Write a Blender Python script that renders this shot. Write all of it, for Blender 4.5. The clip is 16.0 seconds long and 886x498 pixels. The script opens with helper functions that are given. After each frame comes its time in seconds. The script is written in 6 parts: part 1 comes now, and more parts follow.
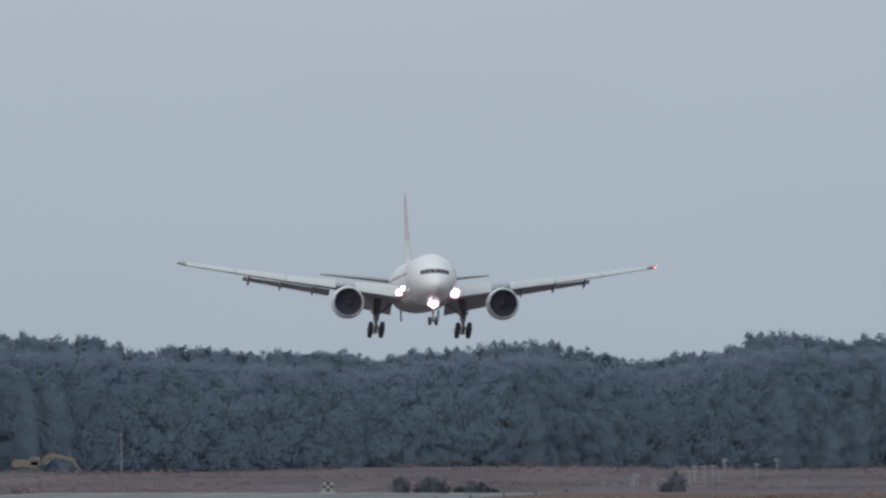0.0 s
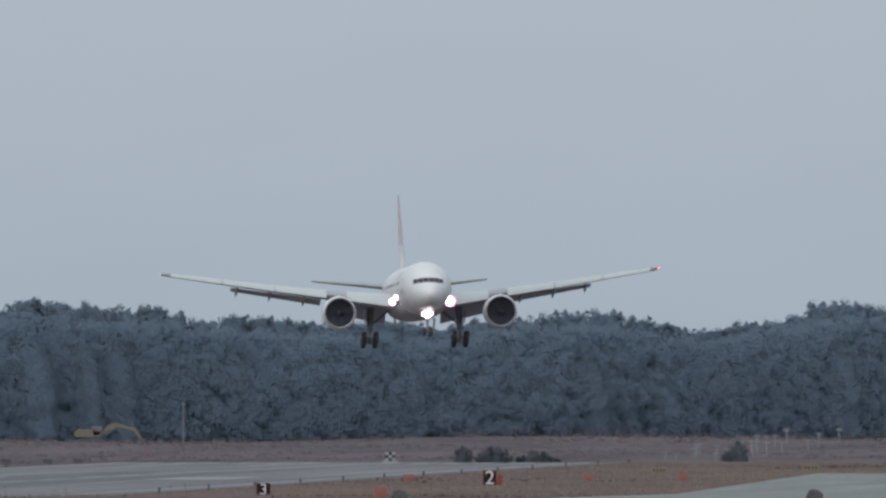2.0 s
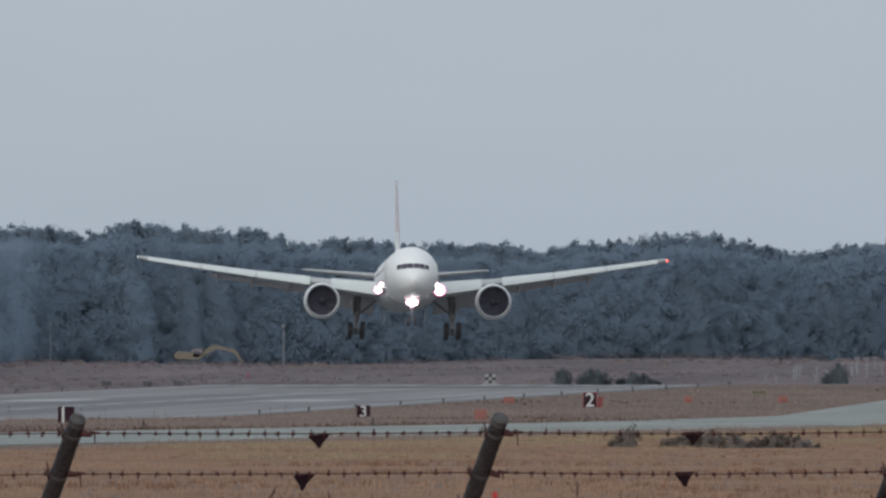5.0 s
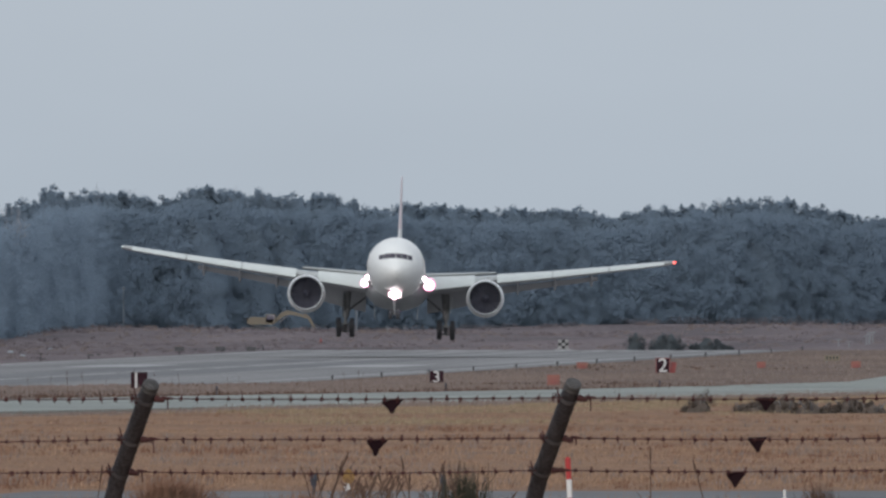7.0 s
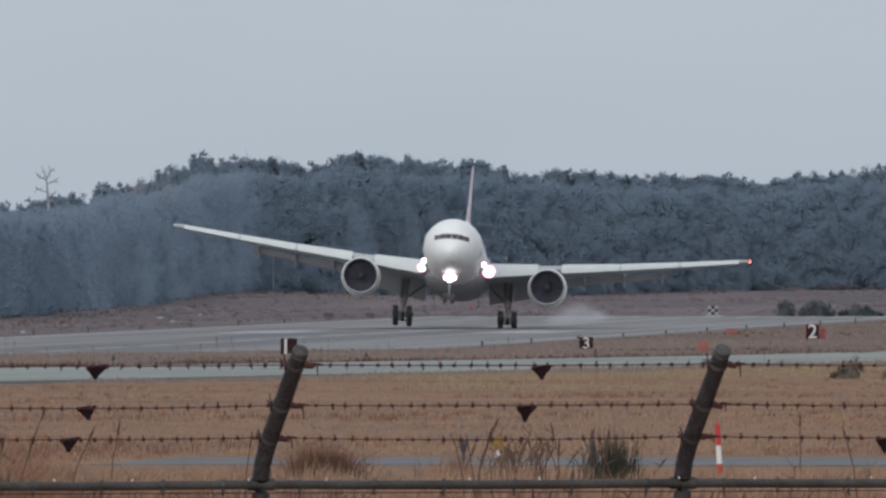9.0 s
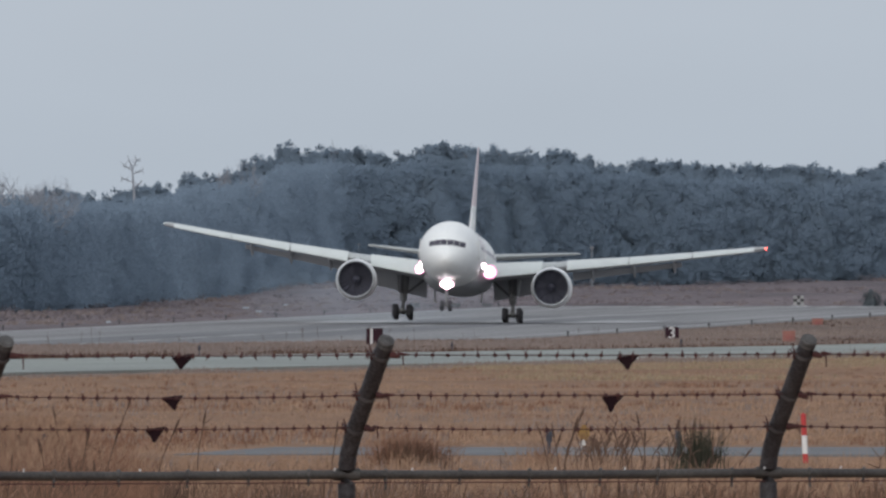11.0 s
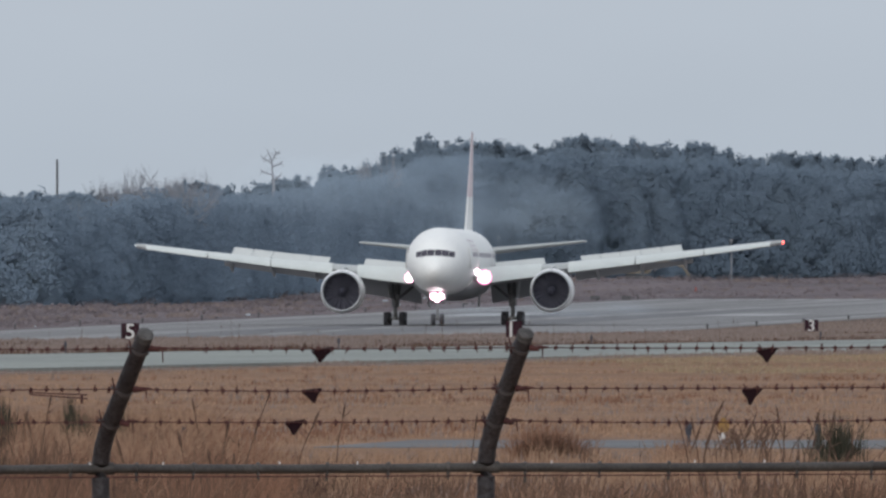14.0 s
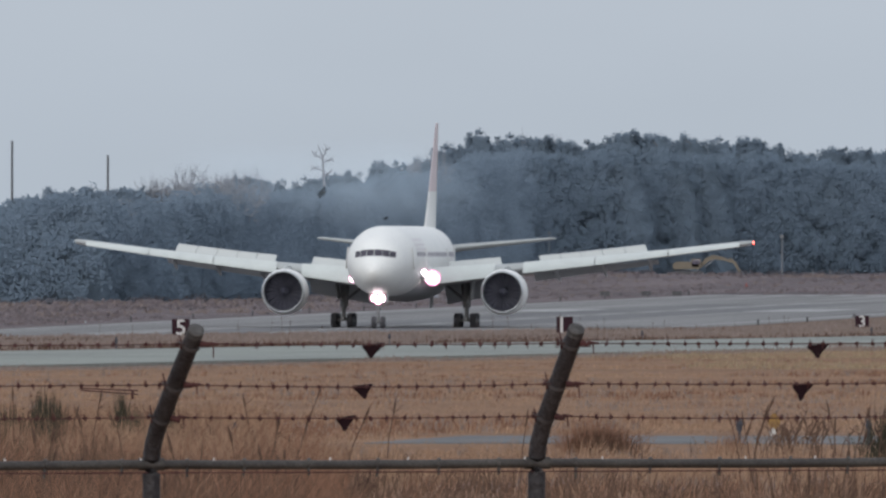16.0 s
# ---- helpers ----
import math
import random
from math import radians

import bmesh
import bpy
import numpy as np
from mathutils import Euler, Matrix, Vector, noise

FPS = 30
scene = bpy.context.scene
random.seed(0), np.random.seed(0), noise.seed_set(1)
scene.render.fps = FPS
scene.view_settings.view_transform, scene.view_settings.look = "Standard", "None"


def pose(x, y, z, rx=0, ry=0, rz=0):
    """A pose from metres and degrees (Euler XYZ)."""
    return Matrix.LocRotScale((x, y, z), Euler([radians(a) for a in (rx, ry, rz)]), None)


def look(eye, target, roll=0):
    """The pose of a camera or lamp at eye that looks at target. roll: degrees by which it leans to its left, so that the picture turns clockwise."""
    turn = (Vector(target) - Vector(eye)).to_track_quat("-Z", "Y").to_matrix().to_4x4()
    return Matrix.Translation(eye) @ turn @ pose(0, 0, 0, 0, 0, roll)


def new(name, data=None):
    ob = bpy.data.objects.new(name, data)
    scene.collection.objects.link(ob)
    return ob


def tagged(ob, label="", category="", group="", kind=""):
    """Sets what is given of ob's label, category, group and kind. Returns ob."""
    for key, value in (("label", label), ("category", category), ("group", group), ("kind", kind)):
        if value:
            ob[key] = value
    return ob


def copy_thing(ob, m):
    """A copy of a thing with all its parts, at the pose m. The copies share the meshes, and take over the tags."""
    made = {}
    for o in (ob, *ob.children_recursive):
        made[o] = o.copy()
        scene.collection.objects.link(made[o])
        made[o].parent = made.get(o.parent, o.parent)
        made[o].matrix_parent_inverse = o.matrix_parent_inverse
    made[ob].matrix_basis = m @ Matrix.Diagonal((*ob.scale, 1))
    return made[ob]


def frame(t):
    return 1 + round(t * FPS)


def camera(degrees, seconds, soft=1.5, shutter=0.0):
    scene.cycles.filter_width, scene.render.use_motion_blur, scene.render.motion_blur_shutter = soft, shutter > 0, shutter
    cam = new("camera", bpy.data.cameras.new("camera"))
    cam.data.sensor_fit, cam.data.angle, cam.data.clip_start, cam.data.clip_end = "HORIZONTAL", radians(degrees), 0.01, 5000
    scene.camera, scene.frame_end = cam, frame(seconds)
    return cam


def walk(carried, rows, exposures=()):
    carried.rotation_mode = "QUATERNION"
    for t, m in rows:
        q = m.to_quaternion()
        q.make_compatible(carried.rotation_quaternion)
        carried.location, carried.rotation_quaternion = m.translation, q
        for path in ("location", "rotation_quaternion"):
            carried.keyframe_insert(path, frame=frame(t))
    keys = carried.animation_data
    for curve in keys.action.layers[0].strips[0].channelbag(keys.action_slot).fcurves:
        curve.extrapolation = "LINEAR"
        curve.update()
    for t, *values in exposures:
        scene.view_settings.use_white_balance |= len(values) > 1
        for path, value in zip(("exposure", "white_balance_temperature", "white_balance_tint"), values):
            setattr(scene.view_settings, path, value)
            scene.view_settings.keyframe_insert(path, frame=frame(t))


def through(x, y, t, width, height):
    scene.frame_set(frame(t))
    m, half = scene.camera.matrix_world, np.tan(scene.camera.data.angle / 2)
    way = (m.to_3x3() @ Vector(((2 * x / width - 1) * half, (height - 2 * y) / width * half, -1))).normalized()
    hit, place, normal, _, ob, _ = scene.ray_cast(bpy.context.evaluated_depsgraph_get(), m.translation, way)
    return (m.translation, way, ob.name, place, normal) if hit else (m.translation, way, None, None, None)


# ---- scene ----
# The camera stands on a rise beside the airfield and follows the landing with a very long lens.
cam = camera(1.8333, 16.0, soft=2.6)
EYE = 12.2
TURNS = [
    (0, 3.6442, 0.2895),
    (0.5, 3.6673, 0.2806),
    (1, 3.6994, 0.2681),
    (1.5, 3.7350, 0.2484),
    (2, 3.7728, 0.2268),
    (2.5, 3.8156, 0.2018),
    (3, 3.8476, 0.1749),
    (3.5, 3.8601, 0.1499),
    (4, 3.8958, 0.1195),
    (6.5, 4.0954, 0.0102),
    (7, 4.1310, -0.0058),
    (7.5, 4.1755, -0.0274),
    (8, 4.2521, -0.0435),
    (8.5, 4.3660, -0.0721),
    (9, 4.4407, -0.0758),
    (11.5, 4.6685, -0.1025),
    (12, 4.7237, -0.1062),
    (12.5, 4.7681, -0.1079),
    (13, 4.8285, -0.1062),
    (13.5, 4.8570, -0.1079),
    (14, 4.9068, -0.1116),
    (14.5, 4.9405, -0.1116),
    (15, 4.9476, -0.1151),
    (15.5, 4.9672, -0.1204),
    (16, 5.0117, -0.1204),
]
walk(cam, [(t, pose(0, 0, EYE, 90 + tilt, 0, turn)) for t, turn, tilt in TURNS],
     exposures=[(0, -0.20, 6280, 8), (3.5, -0.18, 6330, 8), (7, -0.03, 6450, 9), (9, 0.0, 6480, 10), (16, 0.04, 6480, 10)])

# ---- light: a bright overcast winter sky ----
world = bpy.data.worlds.new("overcast")
scene.world = world
world.use_nodes = True
wn, wl = world.node_tree.nodes, world.node_tree.links
wn.clear()
w_out = wn.new("ShaderNodeOutputWorld")
sky = wn.new("ShaderNodeTexSky")
sky.sky_type, sky.sun_disc = "NISHITA", False
sky.sun_elevation, sky.sun_rotation = radians(14), radians(194)
clear_bg = wn.new("ShaderNodeBackground")
clear_bg.inputs["Strength"].default_value = 0.01
wl.new(sky.outputs[0], clear_bg.inputs[0])
cloud_bg = wn.new("ShaderNodeBackground")
coord = wn.new("ShaderNodeTexCoord")
split = wn.new("ShaderNodeSeparateXYZ")
wl.new(coord.outputs["Generated"], split.inputs[0])
ramp = wn.new("ShaderNodeValToRGB")
wl.new(split.outputs["Z"], ramp.inputs[0])
ramp.color_ramp.elements[0].position, ramp.color_ramp.elements[0].color = 0.0, (0.405, 0.465, 0.545, 1)
ramp.color_ramp.elements[1].position, ramp.color_ramp.elements[1].color = 1.0, (0.82, 0.87, 0.95, 1)
mid = ramp.color_ramp.elements.new(0.018)
mid.color = (0.455, 0.510, 0.592, 1)
clouds = wn.new("ShaderNodeTexNoise")
clouds.inputs["Scale"].default_value, clouds.inputs["Detail"].default_value = 60.0, 3.0
squash = wn.new("ShaderNodeMapping")
squash.inputs["Scale"].default_value = (1, 1, 3)
wl.new(coord.outputs["Generated"], squash.inputs[0])
wl.new(squash.outputs[0], clouds.inputs[0])
vary = wn.new("ShaderNodeMapRange")
vary.inputs["To Min"].default_value, vary.inputs["To Max"].default_value = 0.96, 1.04
wl.new(clouds.outputs[0], vary.inputs[0])
wl.new(ramp.outputs[0], cloud_bg.inputs[0])
wl.new(vary.outputs[0], cloud_bg.inputs["Strength"])
both = wn.new("ShaderNodeAddShader")
wl.new(clear_bg.outputs[0], both.inputs[0])
wl.new(cloud_bg.outputs[0], both.inputs[1])
wl.new(both.outputs[0], w_out.inputs[0])

sun = new("sun", bpy.data.lights.new("sun", "SUN"))
sun.data.energy, sun.data.angle, sun.data.color = 1.5, radians(55), (1.0, 0.97, 0.93)
sun.matrix_world = look((0, 0, 50), (48, 191, 0))


# ---- materials ----
def material(name, base, rough=0.6, metal=0.0, second=None, scale=1.0, amount=0.35, fine=0.0, bump=0.0,
             bump_scale=40.0, emit=None, strength=0.0, per_object=0.0, stretch=(1, 1, 1), specular=0.5, through=0.0, fuzz=None, islands=0.0):
    """A surface whose colour wanders between two tones at a large and a fine scale, with relief."""
    m = bpy.data.materials.new(name)
    m.use_nodes = True
    n, k = m.node_tree.nodes, m.node_tree.links
    b = n["Principled BSDF"]
    b.inputs["Roughness"].default_value, b.inputs["Metallic"].default_value = rough, metal
    b.inputs["Specular IOR Level"].default_value = specular
    if fuzz:
        b.inputs["Sheen Weight"].default_value, b.inputs["Sheen Roughness"].default_value = 0.5, 0.8
        b.inputs["Sheen Tint"].default_value = (*fuzz, 1)
    if emit:
        b.inputs["Emission Color"].default_value = (*emit, 1)
        b.inputs["Emission Strength"].default_value = strength
    second = second or tuple(c * 0.7 for c in base)
    tc = n.new("ShaderNodeTexCoord")
    mp = n.new("ShaderNodeMapping")
    mp.inputs["Scale"].default_value = stretch
    k.new(tc.outputs["Object"], mp.inputs[0])
    big = n.new("ShaderNodeTexNoise")
    big.inputs["Scale"].default_value, big.inputs["Detail"].default_value = scale, 5.0
    k.new(mp.outputs[0], big.inputs[0])
    edge = n.new("ShaderNodeMapRange")
    edge.inputs["From Min"].default_value, edge.inputs["From Max"].default_value = 0.5 - 0.5 * amount, 0.5 + 0.5 * amount
    k.new(big.outputs[0], edge.inputs[0])
    mix = n.new("ShaderNodeMix")
    mix.data_type = "RGBA"
    mix.inputs[6].default_value, mix.inputs[7].default_value = (*base, 1), (*second, 1)
    k.new(edge.outputs[0], mix.inputs[0])
    colour = mix.outputs[2]
    if fine or per_object:
        small = n.new("ShaderNodeTexNoise")
        small.inputs["Scale"].default_value, small.inputs["Detail"].default_value = scale * 14, 3.0
        k.new(tc.outputs["Object"], small.inputs[0])
        rng = n.new("ShaderNodeMapRange")
        rng.inputs["From Min"].default_value, rng.inputs["From Max"].default_value = 0.3, 0.7
        rng.inputs["To Min"].default_value, rng.inputs["To Max"].default_value = 1 - fine, 1 + fine
        k.new(small.outputs[0], rng.inputs[0])
        value = rng.outputs[0]
        if per_object:
            info = n.new("ShaderNodeObjectInfo")
            r2 = n.new("ShaderNodeMapRange")
            r2.inputs["To Min"].default_value, r2.inputs["To Max"].default_value = 1 - per_object, 1 + per_object
            k.new(info.outputs["Random"], r2.inputs[0])
            mul = n.new("ShaderNodeMath")
            mul.operation = "MULTIPLY"
            k.new(value, mul.inputs[0])
            k.new(r2.outputs[0], mul.inputs[1])
            value = mul.outputs[0]
        hsv = n.new("ShaderNodeHueSaturation")
        k.new(colour, hsv.inputs["Color"])
        k.new(value, hsv.inputs["Value"])
        colour = hsv.outputs[0]
    if islands:
        geo = n.new("ShaderNodeNewGeometry")
        spread_ = n.new("ShaderNodeMapRange")
        spread_.inputs["To Min"].default_value, spread_.inputs["To Max"].default_value = 1 - islands, 1 + islands
        k.new(geo.outputs["Random Per Island"], spread_.inputs[0])
        tone = n.new("ShaderNodeHueSaturation")
        k.new(colour, tone.inputs["Color"])
        k.new(spread_.outputs[0], tone.inputs["Value"])
        colour = tone.outputs[0]
    k.new(colour, b.inputs["Base Color"])
    if through:
        back = n.new("ShaderNodeBsdfTranslucent")
        blend = n.new("ShaderNodeMixShader")
        blend.inputs[0].default_value = through
        k.new(colour, back.inputs[0])
        k.new(b.outputs[0], blend.inputs[1])
        k.new(back.outputs[0], blend.inputs[2])
        k.new(blend.outputs[0], n["Material Output"].inputs[0])
    if bump:
        bn = n.new("ShaderNodeTexNoise")
        bn.inputs["Scale"].default_value, bn.inputs["Detail"].default_value = bump_scale, 4.0
        k.new(tc.outputs["Object"], bn.inputs[0])
        bp = n.new("ShaderNodeBump")
        bp.inputs["Strength"].default_value, bp.inputs["Distance"].default_value = bump, 0.5 / bump_scale
        k.new(bn.outputs[0], bp.inputs["Height"])
        k.new(bp.outputs[0], b.inputs["Normal"])
    return m


M_GRASS = material("dry_grass", (0.280, 0.172, 0.112), 0.95, second=(0.192, 0.118, 0.080), scale=0.09, amount=0.45, fine=0.3, bump=0.6, bump_scale=2.0, stretch=(0.25, 0.4, 1), specular=0.05)
# Earth is lightened and blued in its base colour for haze over the bank.
M_EARTH = material("bare_earth", (0.185, 0.154, 0.158), 0.95, second=(0.120, 0.104, 0.110), scale=0.05, amount=0.35, fine=0.4, bump=0.6, bump_scale=1.0, stretch=(1, 0.12, 1), specular=0.02)
# Far copy of the dry grass, dulled in colour for distance haze.
M_FARGRASS = material("hazed_far_grass", (0.205, 0.148, 0.118), 0.95, second=(0.118, 0.090, 0.078), scale=0.06, amount=0.4, fine=0.35, bump=0.5, bump_scale=1.5, stretch=(0.5, 0.12, 1), specular=0.05)
M_RUNWAY = material("worn_asphalt", (0.268, 0.262, 0.260), 0.85, second=(0.168, 0.164, 0.165), scale=0.22, amount=0.32, fine=0.25, bump=0.2, bump_scale=3, stretch=(1, 0.012, 1), specular=0.04)
M_RUBBER_MARK = material("tyre_marked_asphalt", (0.125, 0.124, 0.130), 0.85, second=(0.19, 0.187, 0.19), scale=0.3, amount=0.5, fine=0.2, stretch=(1, 0.03, 1), specular=0.12)
M_TAXI = material("wet_concrete", (0.262, 0.273, 0.242), 0.6, second=(0.172, 0.182, 0.166), scale=0.16, amount=0.4, fine=0.22, bump=0.08, bump_scale=1.5, stretch=(1, 0.06, 1), specular=0.1)
M_ROAD = material("grey_tarred_road", (0.170, 0.172, 0.176), 0.75, second=(0.115, 0.118, 0.122), scale=0.1, amount=0.5, fine=0.2, specular=0.08)
M_PAINT = material("worn_white_marking_paint", (0.37, 0.365, 0.36), 0.7, second=(0.26, 0.26, 0.26), scale=0.4, amount=0.6, fine=0.15, specular=0.1)
M_WHITE = material("white_aircraft_paint", (0.83, 0.825, 0.795), 0.5, second=(0.74, 0.74, 0.725), scale=0.35, amount=0.6, fine=0.05, specular=0.35)
M_GREYPAINT = material("grey_wing_paint", (0.43, 0.448, 0.44), 0.45, second=(0.35, 0.366, 0.362), scale=0.5, amount=0.8, fine=0.05)
M_SLAT = material("bright_slat_metal", (0.60, 0.63, 0.61), 0.45, 0.1, second=(0.52, 0.55, 0.535), scale=0.6, amount=0.7, fine=0.06)
M_SPOILER = material("pale_spoiler_paint", (0.52, 0.54, 0.53), 0.4, second=(0.46, 0.48, 0.475), scale=0.5, amount=0.8)
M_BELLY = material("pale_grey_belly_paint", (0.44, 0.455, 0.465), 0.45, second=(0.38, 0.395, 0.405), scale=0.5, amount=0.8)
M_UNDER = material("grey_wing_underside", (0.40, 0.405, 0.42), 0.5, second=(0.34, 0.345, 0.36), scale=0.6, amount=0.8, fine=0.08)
M_FLAP = material("grey_flap_paint", (0.42, 0.425, 0.445), 0.5, second=(0.36, 0.365, 0.385), scale=0.6, amount=0.8, fine=0.08)
M_CABIN = material("grey_cabin_window", (0.36, 0.34, 0.38), 0.3, second=(0.30, 0.285, 0.32), scale=2.0)
M_TITLE = material("pale_lilac_title_paint", (0.62, 0.57, 0.59), 0.35, second=(0.66, 0.62, 0.63), scale=0.5)
M_METAL = material("bare_aluminium", (0.60, 0.61, 0.62), 0.4, 0.7, second=(0.5, 0.51, 0.52), scale=2.0, fine=0.05)
M_DARKMETAL = material("dark_metal", (0.10, 0.10, 0.105), 0.45, 0.6, second=(0.07, 0.07, 0.075), scale=4.0)
M_STRUT = material("grey_gear_steel", (0.22, 0.225, 0.23), 0.45, 0.4, second=(0.15, 0.15, 0.155), scale=3.0)
# Fan and tyre tones are lifted for the haze in front of them.
M_FAN = material("dark_fan_blade", (0.085, 0.086, 0.115), 0.5, 0.2, second=(0.065, 0.067, 0.09), scale=3.0)
M_TYRE = material("black_tyre_rubber", (0.045, 0.045, 0.052), 0.85, second=(0.06, 0.06, 0.066), scale=3.0)
M_GLASS = material("dark_cockpit_glass", (0.135, 0.118, 0.155), 0.2, second=(0.095, 0.085, 0.115), scale=2.0)
M_RED = material("faded_red_livery_paint", (0.58, 0.46, 0.47), 0.4, second=(0.64, 0.54, 0.55), scale=0.25, amount=0.5)
M_LAMP = material("landing_light", (0.9, 0.9, 0.9), 0.2, emit=(1.0, 0.93, 0.95), strength=14.0)
# Pink glare round the lenses, put in as an emissive surface.
M_LAMP_HALO = material("landing_light_halo", (0.9, 0.6, 0.7), 0.3, emit=(1.0, 0.30, 0.55), strength=1.3)
M_NAV_RED = material("red_navigation_light", (0.9, 0.1, 0.1), 0.2, emit=(1.0, 0.10, 0.07), strength=9.0)
M_NAV_WHITE = material("white_navigation_light", (0.9, 0.9, 0.9), 0.2, emit=(0.85, 1.0, 0.92), strength=1.0)
# Bark and needles hold the distance haze: greyer, paler and bluer than their own colours.
M_BARK = material("hazed_pine_bark", (0.17, 0.165, 0.17), 0.9, second=(0.13, 0.126, 0.13), scale=3.0, fine=0.2)
M_NEEDLE = material("hazed_pine_needles", (0.188, 0.240, 0.300), 0.9, second=(0.170, 0.220, 0.276), scale=0.12, amount=0.6, fine=0.08, per_object=0.07, specular=0.0, through=0.25, islands=0.07)
M_TWIG = material("bare_winter_twigs", (0.30, 0.31, 0.34), 0.9, second=(0.23, 0.24, 0.265), scale=0.5, fine=0.2, specular=0.2)
M_POST = material("weathered_grey_post", (0.044, 0.039, 0.041), 0.6, second=(0.007, 0.005, 0.007), scale=5.0, amount=0.5, fine=0.55, bump=0.9, bump_scale=24, stretch=(1.6, 1.6, 0.25), specular=0.4)
M_STRAP = material("dull_strap_steel", (0.10, 0.095, 0.098), 0.6, second=(0.03, 0.026, 0.028), scale=12.0, amount=0.6, fine=0.4)
M_RAIL = material("weathered_galvanised_rail", (0.066, 0.060, 0.054), 0.65, second=(0.024, 0.020, 0.019), scale=5.0, amount=0.45, fine=0.35, bump=0.4, bump_scale=40)
M_WIRE = material("rusty_barbed_wire", (0.088, 0.036, 0.034), 0.85, second=(0.045, 0.022, 0.022), scale=9.0, specular=0.1)
M_FLAG = material("dark_red_plastic", (0.022, 0.007, 0.010), 0.7, second=(0.014, 0.006, 0.008), scale=6.0, specular=0.1)
M_SIGN = material("dark_maroon_sign_face", (0.034, 0.011, 0.018), 0.7, second=(0.024, 0.009, 0.014), scale=2.0, specular=0.15)
M_SIGNEDGE = material("faded_red_sign_edge", (0.30, 0.07, 0.065), 0.6, second=(0.22, 0.06, 0.055), scale=2.0)
M_LETTER = material("white_sign_lettering", (0.58, 0.57, 0.56), 0.6, second=(0.48, 0.47, 0.46), scale=4.0)
M_ORANGE = material("orange_red_painted_metal", (0.29, 0.115, 0.092), 0.7, second=(0.21, 0.092, 0.078), scale=1.5)
M_YELLOW = material("faded_yellow_painted_steel", (0.24, 0.202, 0.150), 0.8, second=(0.185, 0.160, 0.128), scale=0.7, amount=0.6, specular=0.2)
M_STAKERED = material("red_stake_paint", (0.50, 0.04, 0.04), 0.6)
M_STAKEWHITE = material("white_stake_paint", (0.78, 0.77, 0.75), 0.6)
M_BLACK = material("black_marker_paint", (0.03, 0.03, 0.032), 0.7)
M_LAMPBODY = material("dark_blue_grey_lamp_housing", (0.045, 0.047, 0.062), 0.6, second=(0.03, 0.03, 0.04), scale=5.0, fine=0.2)
M_POLE = material("pale_grey_pole", (0.36, 0.40, 0.43), 0.6, second=(0.29, 0.32, 0.35), scale=0.5)
M_DARKPOLE = material("dark_grey_pole", (0.10, 0.105, 0.115), 0.7, second=(0.07, 0.075, 0.08), scale=0.5)
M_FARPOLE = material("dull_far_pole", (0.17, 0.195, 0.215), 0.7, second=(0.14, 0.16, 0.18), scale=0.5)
# Distance haze is put into the hill's pale base colour.
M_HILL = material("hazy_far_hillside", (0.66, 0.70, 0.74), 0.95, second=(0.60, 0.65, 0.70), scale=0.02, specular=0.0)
M_STALK = material("dry_weed_stalk", (0.120, 0.076, 0.055), 0.9, second=(0.08, 0.05, 0.04), scale=3.0, fine=0.2, specular=0.1, islands=0.5)
M_STRAW = material("pale_straw_blades", (0.335, 0.222, 0.152), 0.9, second=(0.245, 0.157, 0.108), scale=1.0, fine=0.2, specular=0.1, islands=0.28)
M_VERGE = material("dull_verge_grass", (0.246, 0.198, 0.178), 0.9, second=(0.200, 0.160, 0.143), scale=0.3, fine=0.2, specular=0.05, islands=0.13)
M_REDGRASS = material("russet_grass_blades", (0.236, 0.132, 0.088), 0.9, second=(0.165, 0.094, 0.066), scale=1.0, fine=0.2, specular=0.1, islands=0.3)
M_TUFT = material("olive_sedge_blades", (0.046, 0.045, 0.031), 0.85, second=(0.031, 0.031, 0.024), scale=2.0, fine=0.2, specular=0.15, islands=0.5)
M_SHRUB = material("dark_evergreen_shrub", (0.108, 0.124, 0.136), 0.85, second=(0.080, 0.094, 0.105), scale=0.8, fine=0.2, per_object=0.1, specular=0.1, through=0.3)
M_LEAF = material("yellowed_leaf", (0.30, 0.175, 0.05), 0.7, second=(0.20, 0.11, 0.04), scale=9.0, fine=0.2)
M_CAP = material("pale_worn_post_top", (0.12, 0.116, 0.112), 0.85, second=(0.025, 0.022, 0.022), scale=14.0, amount=0.5, fine=0.3)
# Scrub colour is lifted towards lilac for the same distance haze.
M_SCRUB = material("reddish_dry_scrub", (0.215, 0.178, 0.182), 0.9, second=(0.155, 0.138, 0.148), scale=0.06, amount=0.5, fine=0.2, specular=0.1, through=0.3, islands=0.2)
M_FARTUFT = material("dry_russet_tussock", (0.250, 0.203, 0.186), 0.9, second=(0.195, 0.160, 0.150), scale=0.05, amount=0.5, fine=0.15, specular=0.0, through=0.25, islands=0.14)
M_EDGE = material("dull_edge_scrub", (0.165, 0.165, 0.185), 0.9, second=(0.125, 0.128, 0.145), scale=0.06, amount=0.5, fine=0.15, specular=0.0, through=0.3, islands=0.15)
M_OLIVE = material("pale_olive_grass_blades", (0.31, 0.245, 0.165), 0.9, second=(0.24, 0.187, 0.124), scale=1.0, fine=0.2, specular=0.1, islands=0.25)
M_APPROACH = material("dull_white_post", (0.25, 0.255, 0.27), 0.7, second=(0.19, 0.195, 0.21), scale=0.5)
M_DRYSHRUB = material("grey_brown_dry_shrub", (0.135, 0.108, 0.092), 0.9, second=(0.085, 0.072, 0.062), scale=0.8, fine=0.25, specular=0.1)


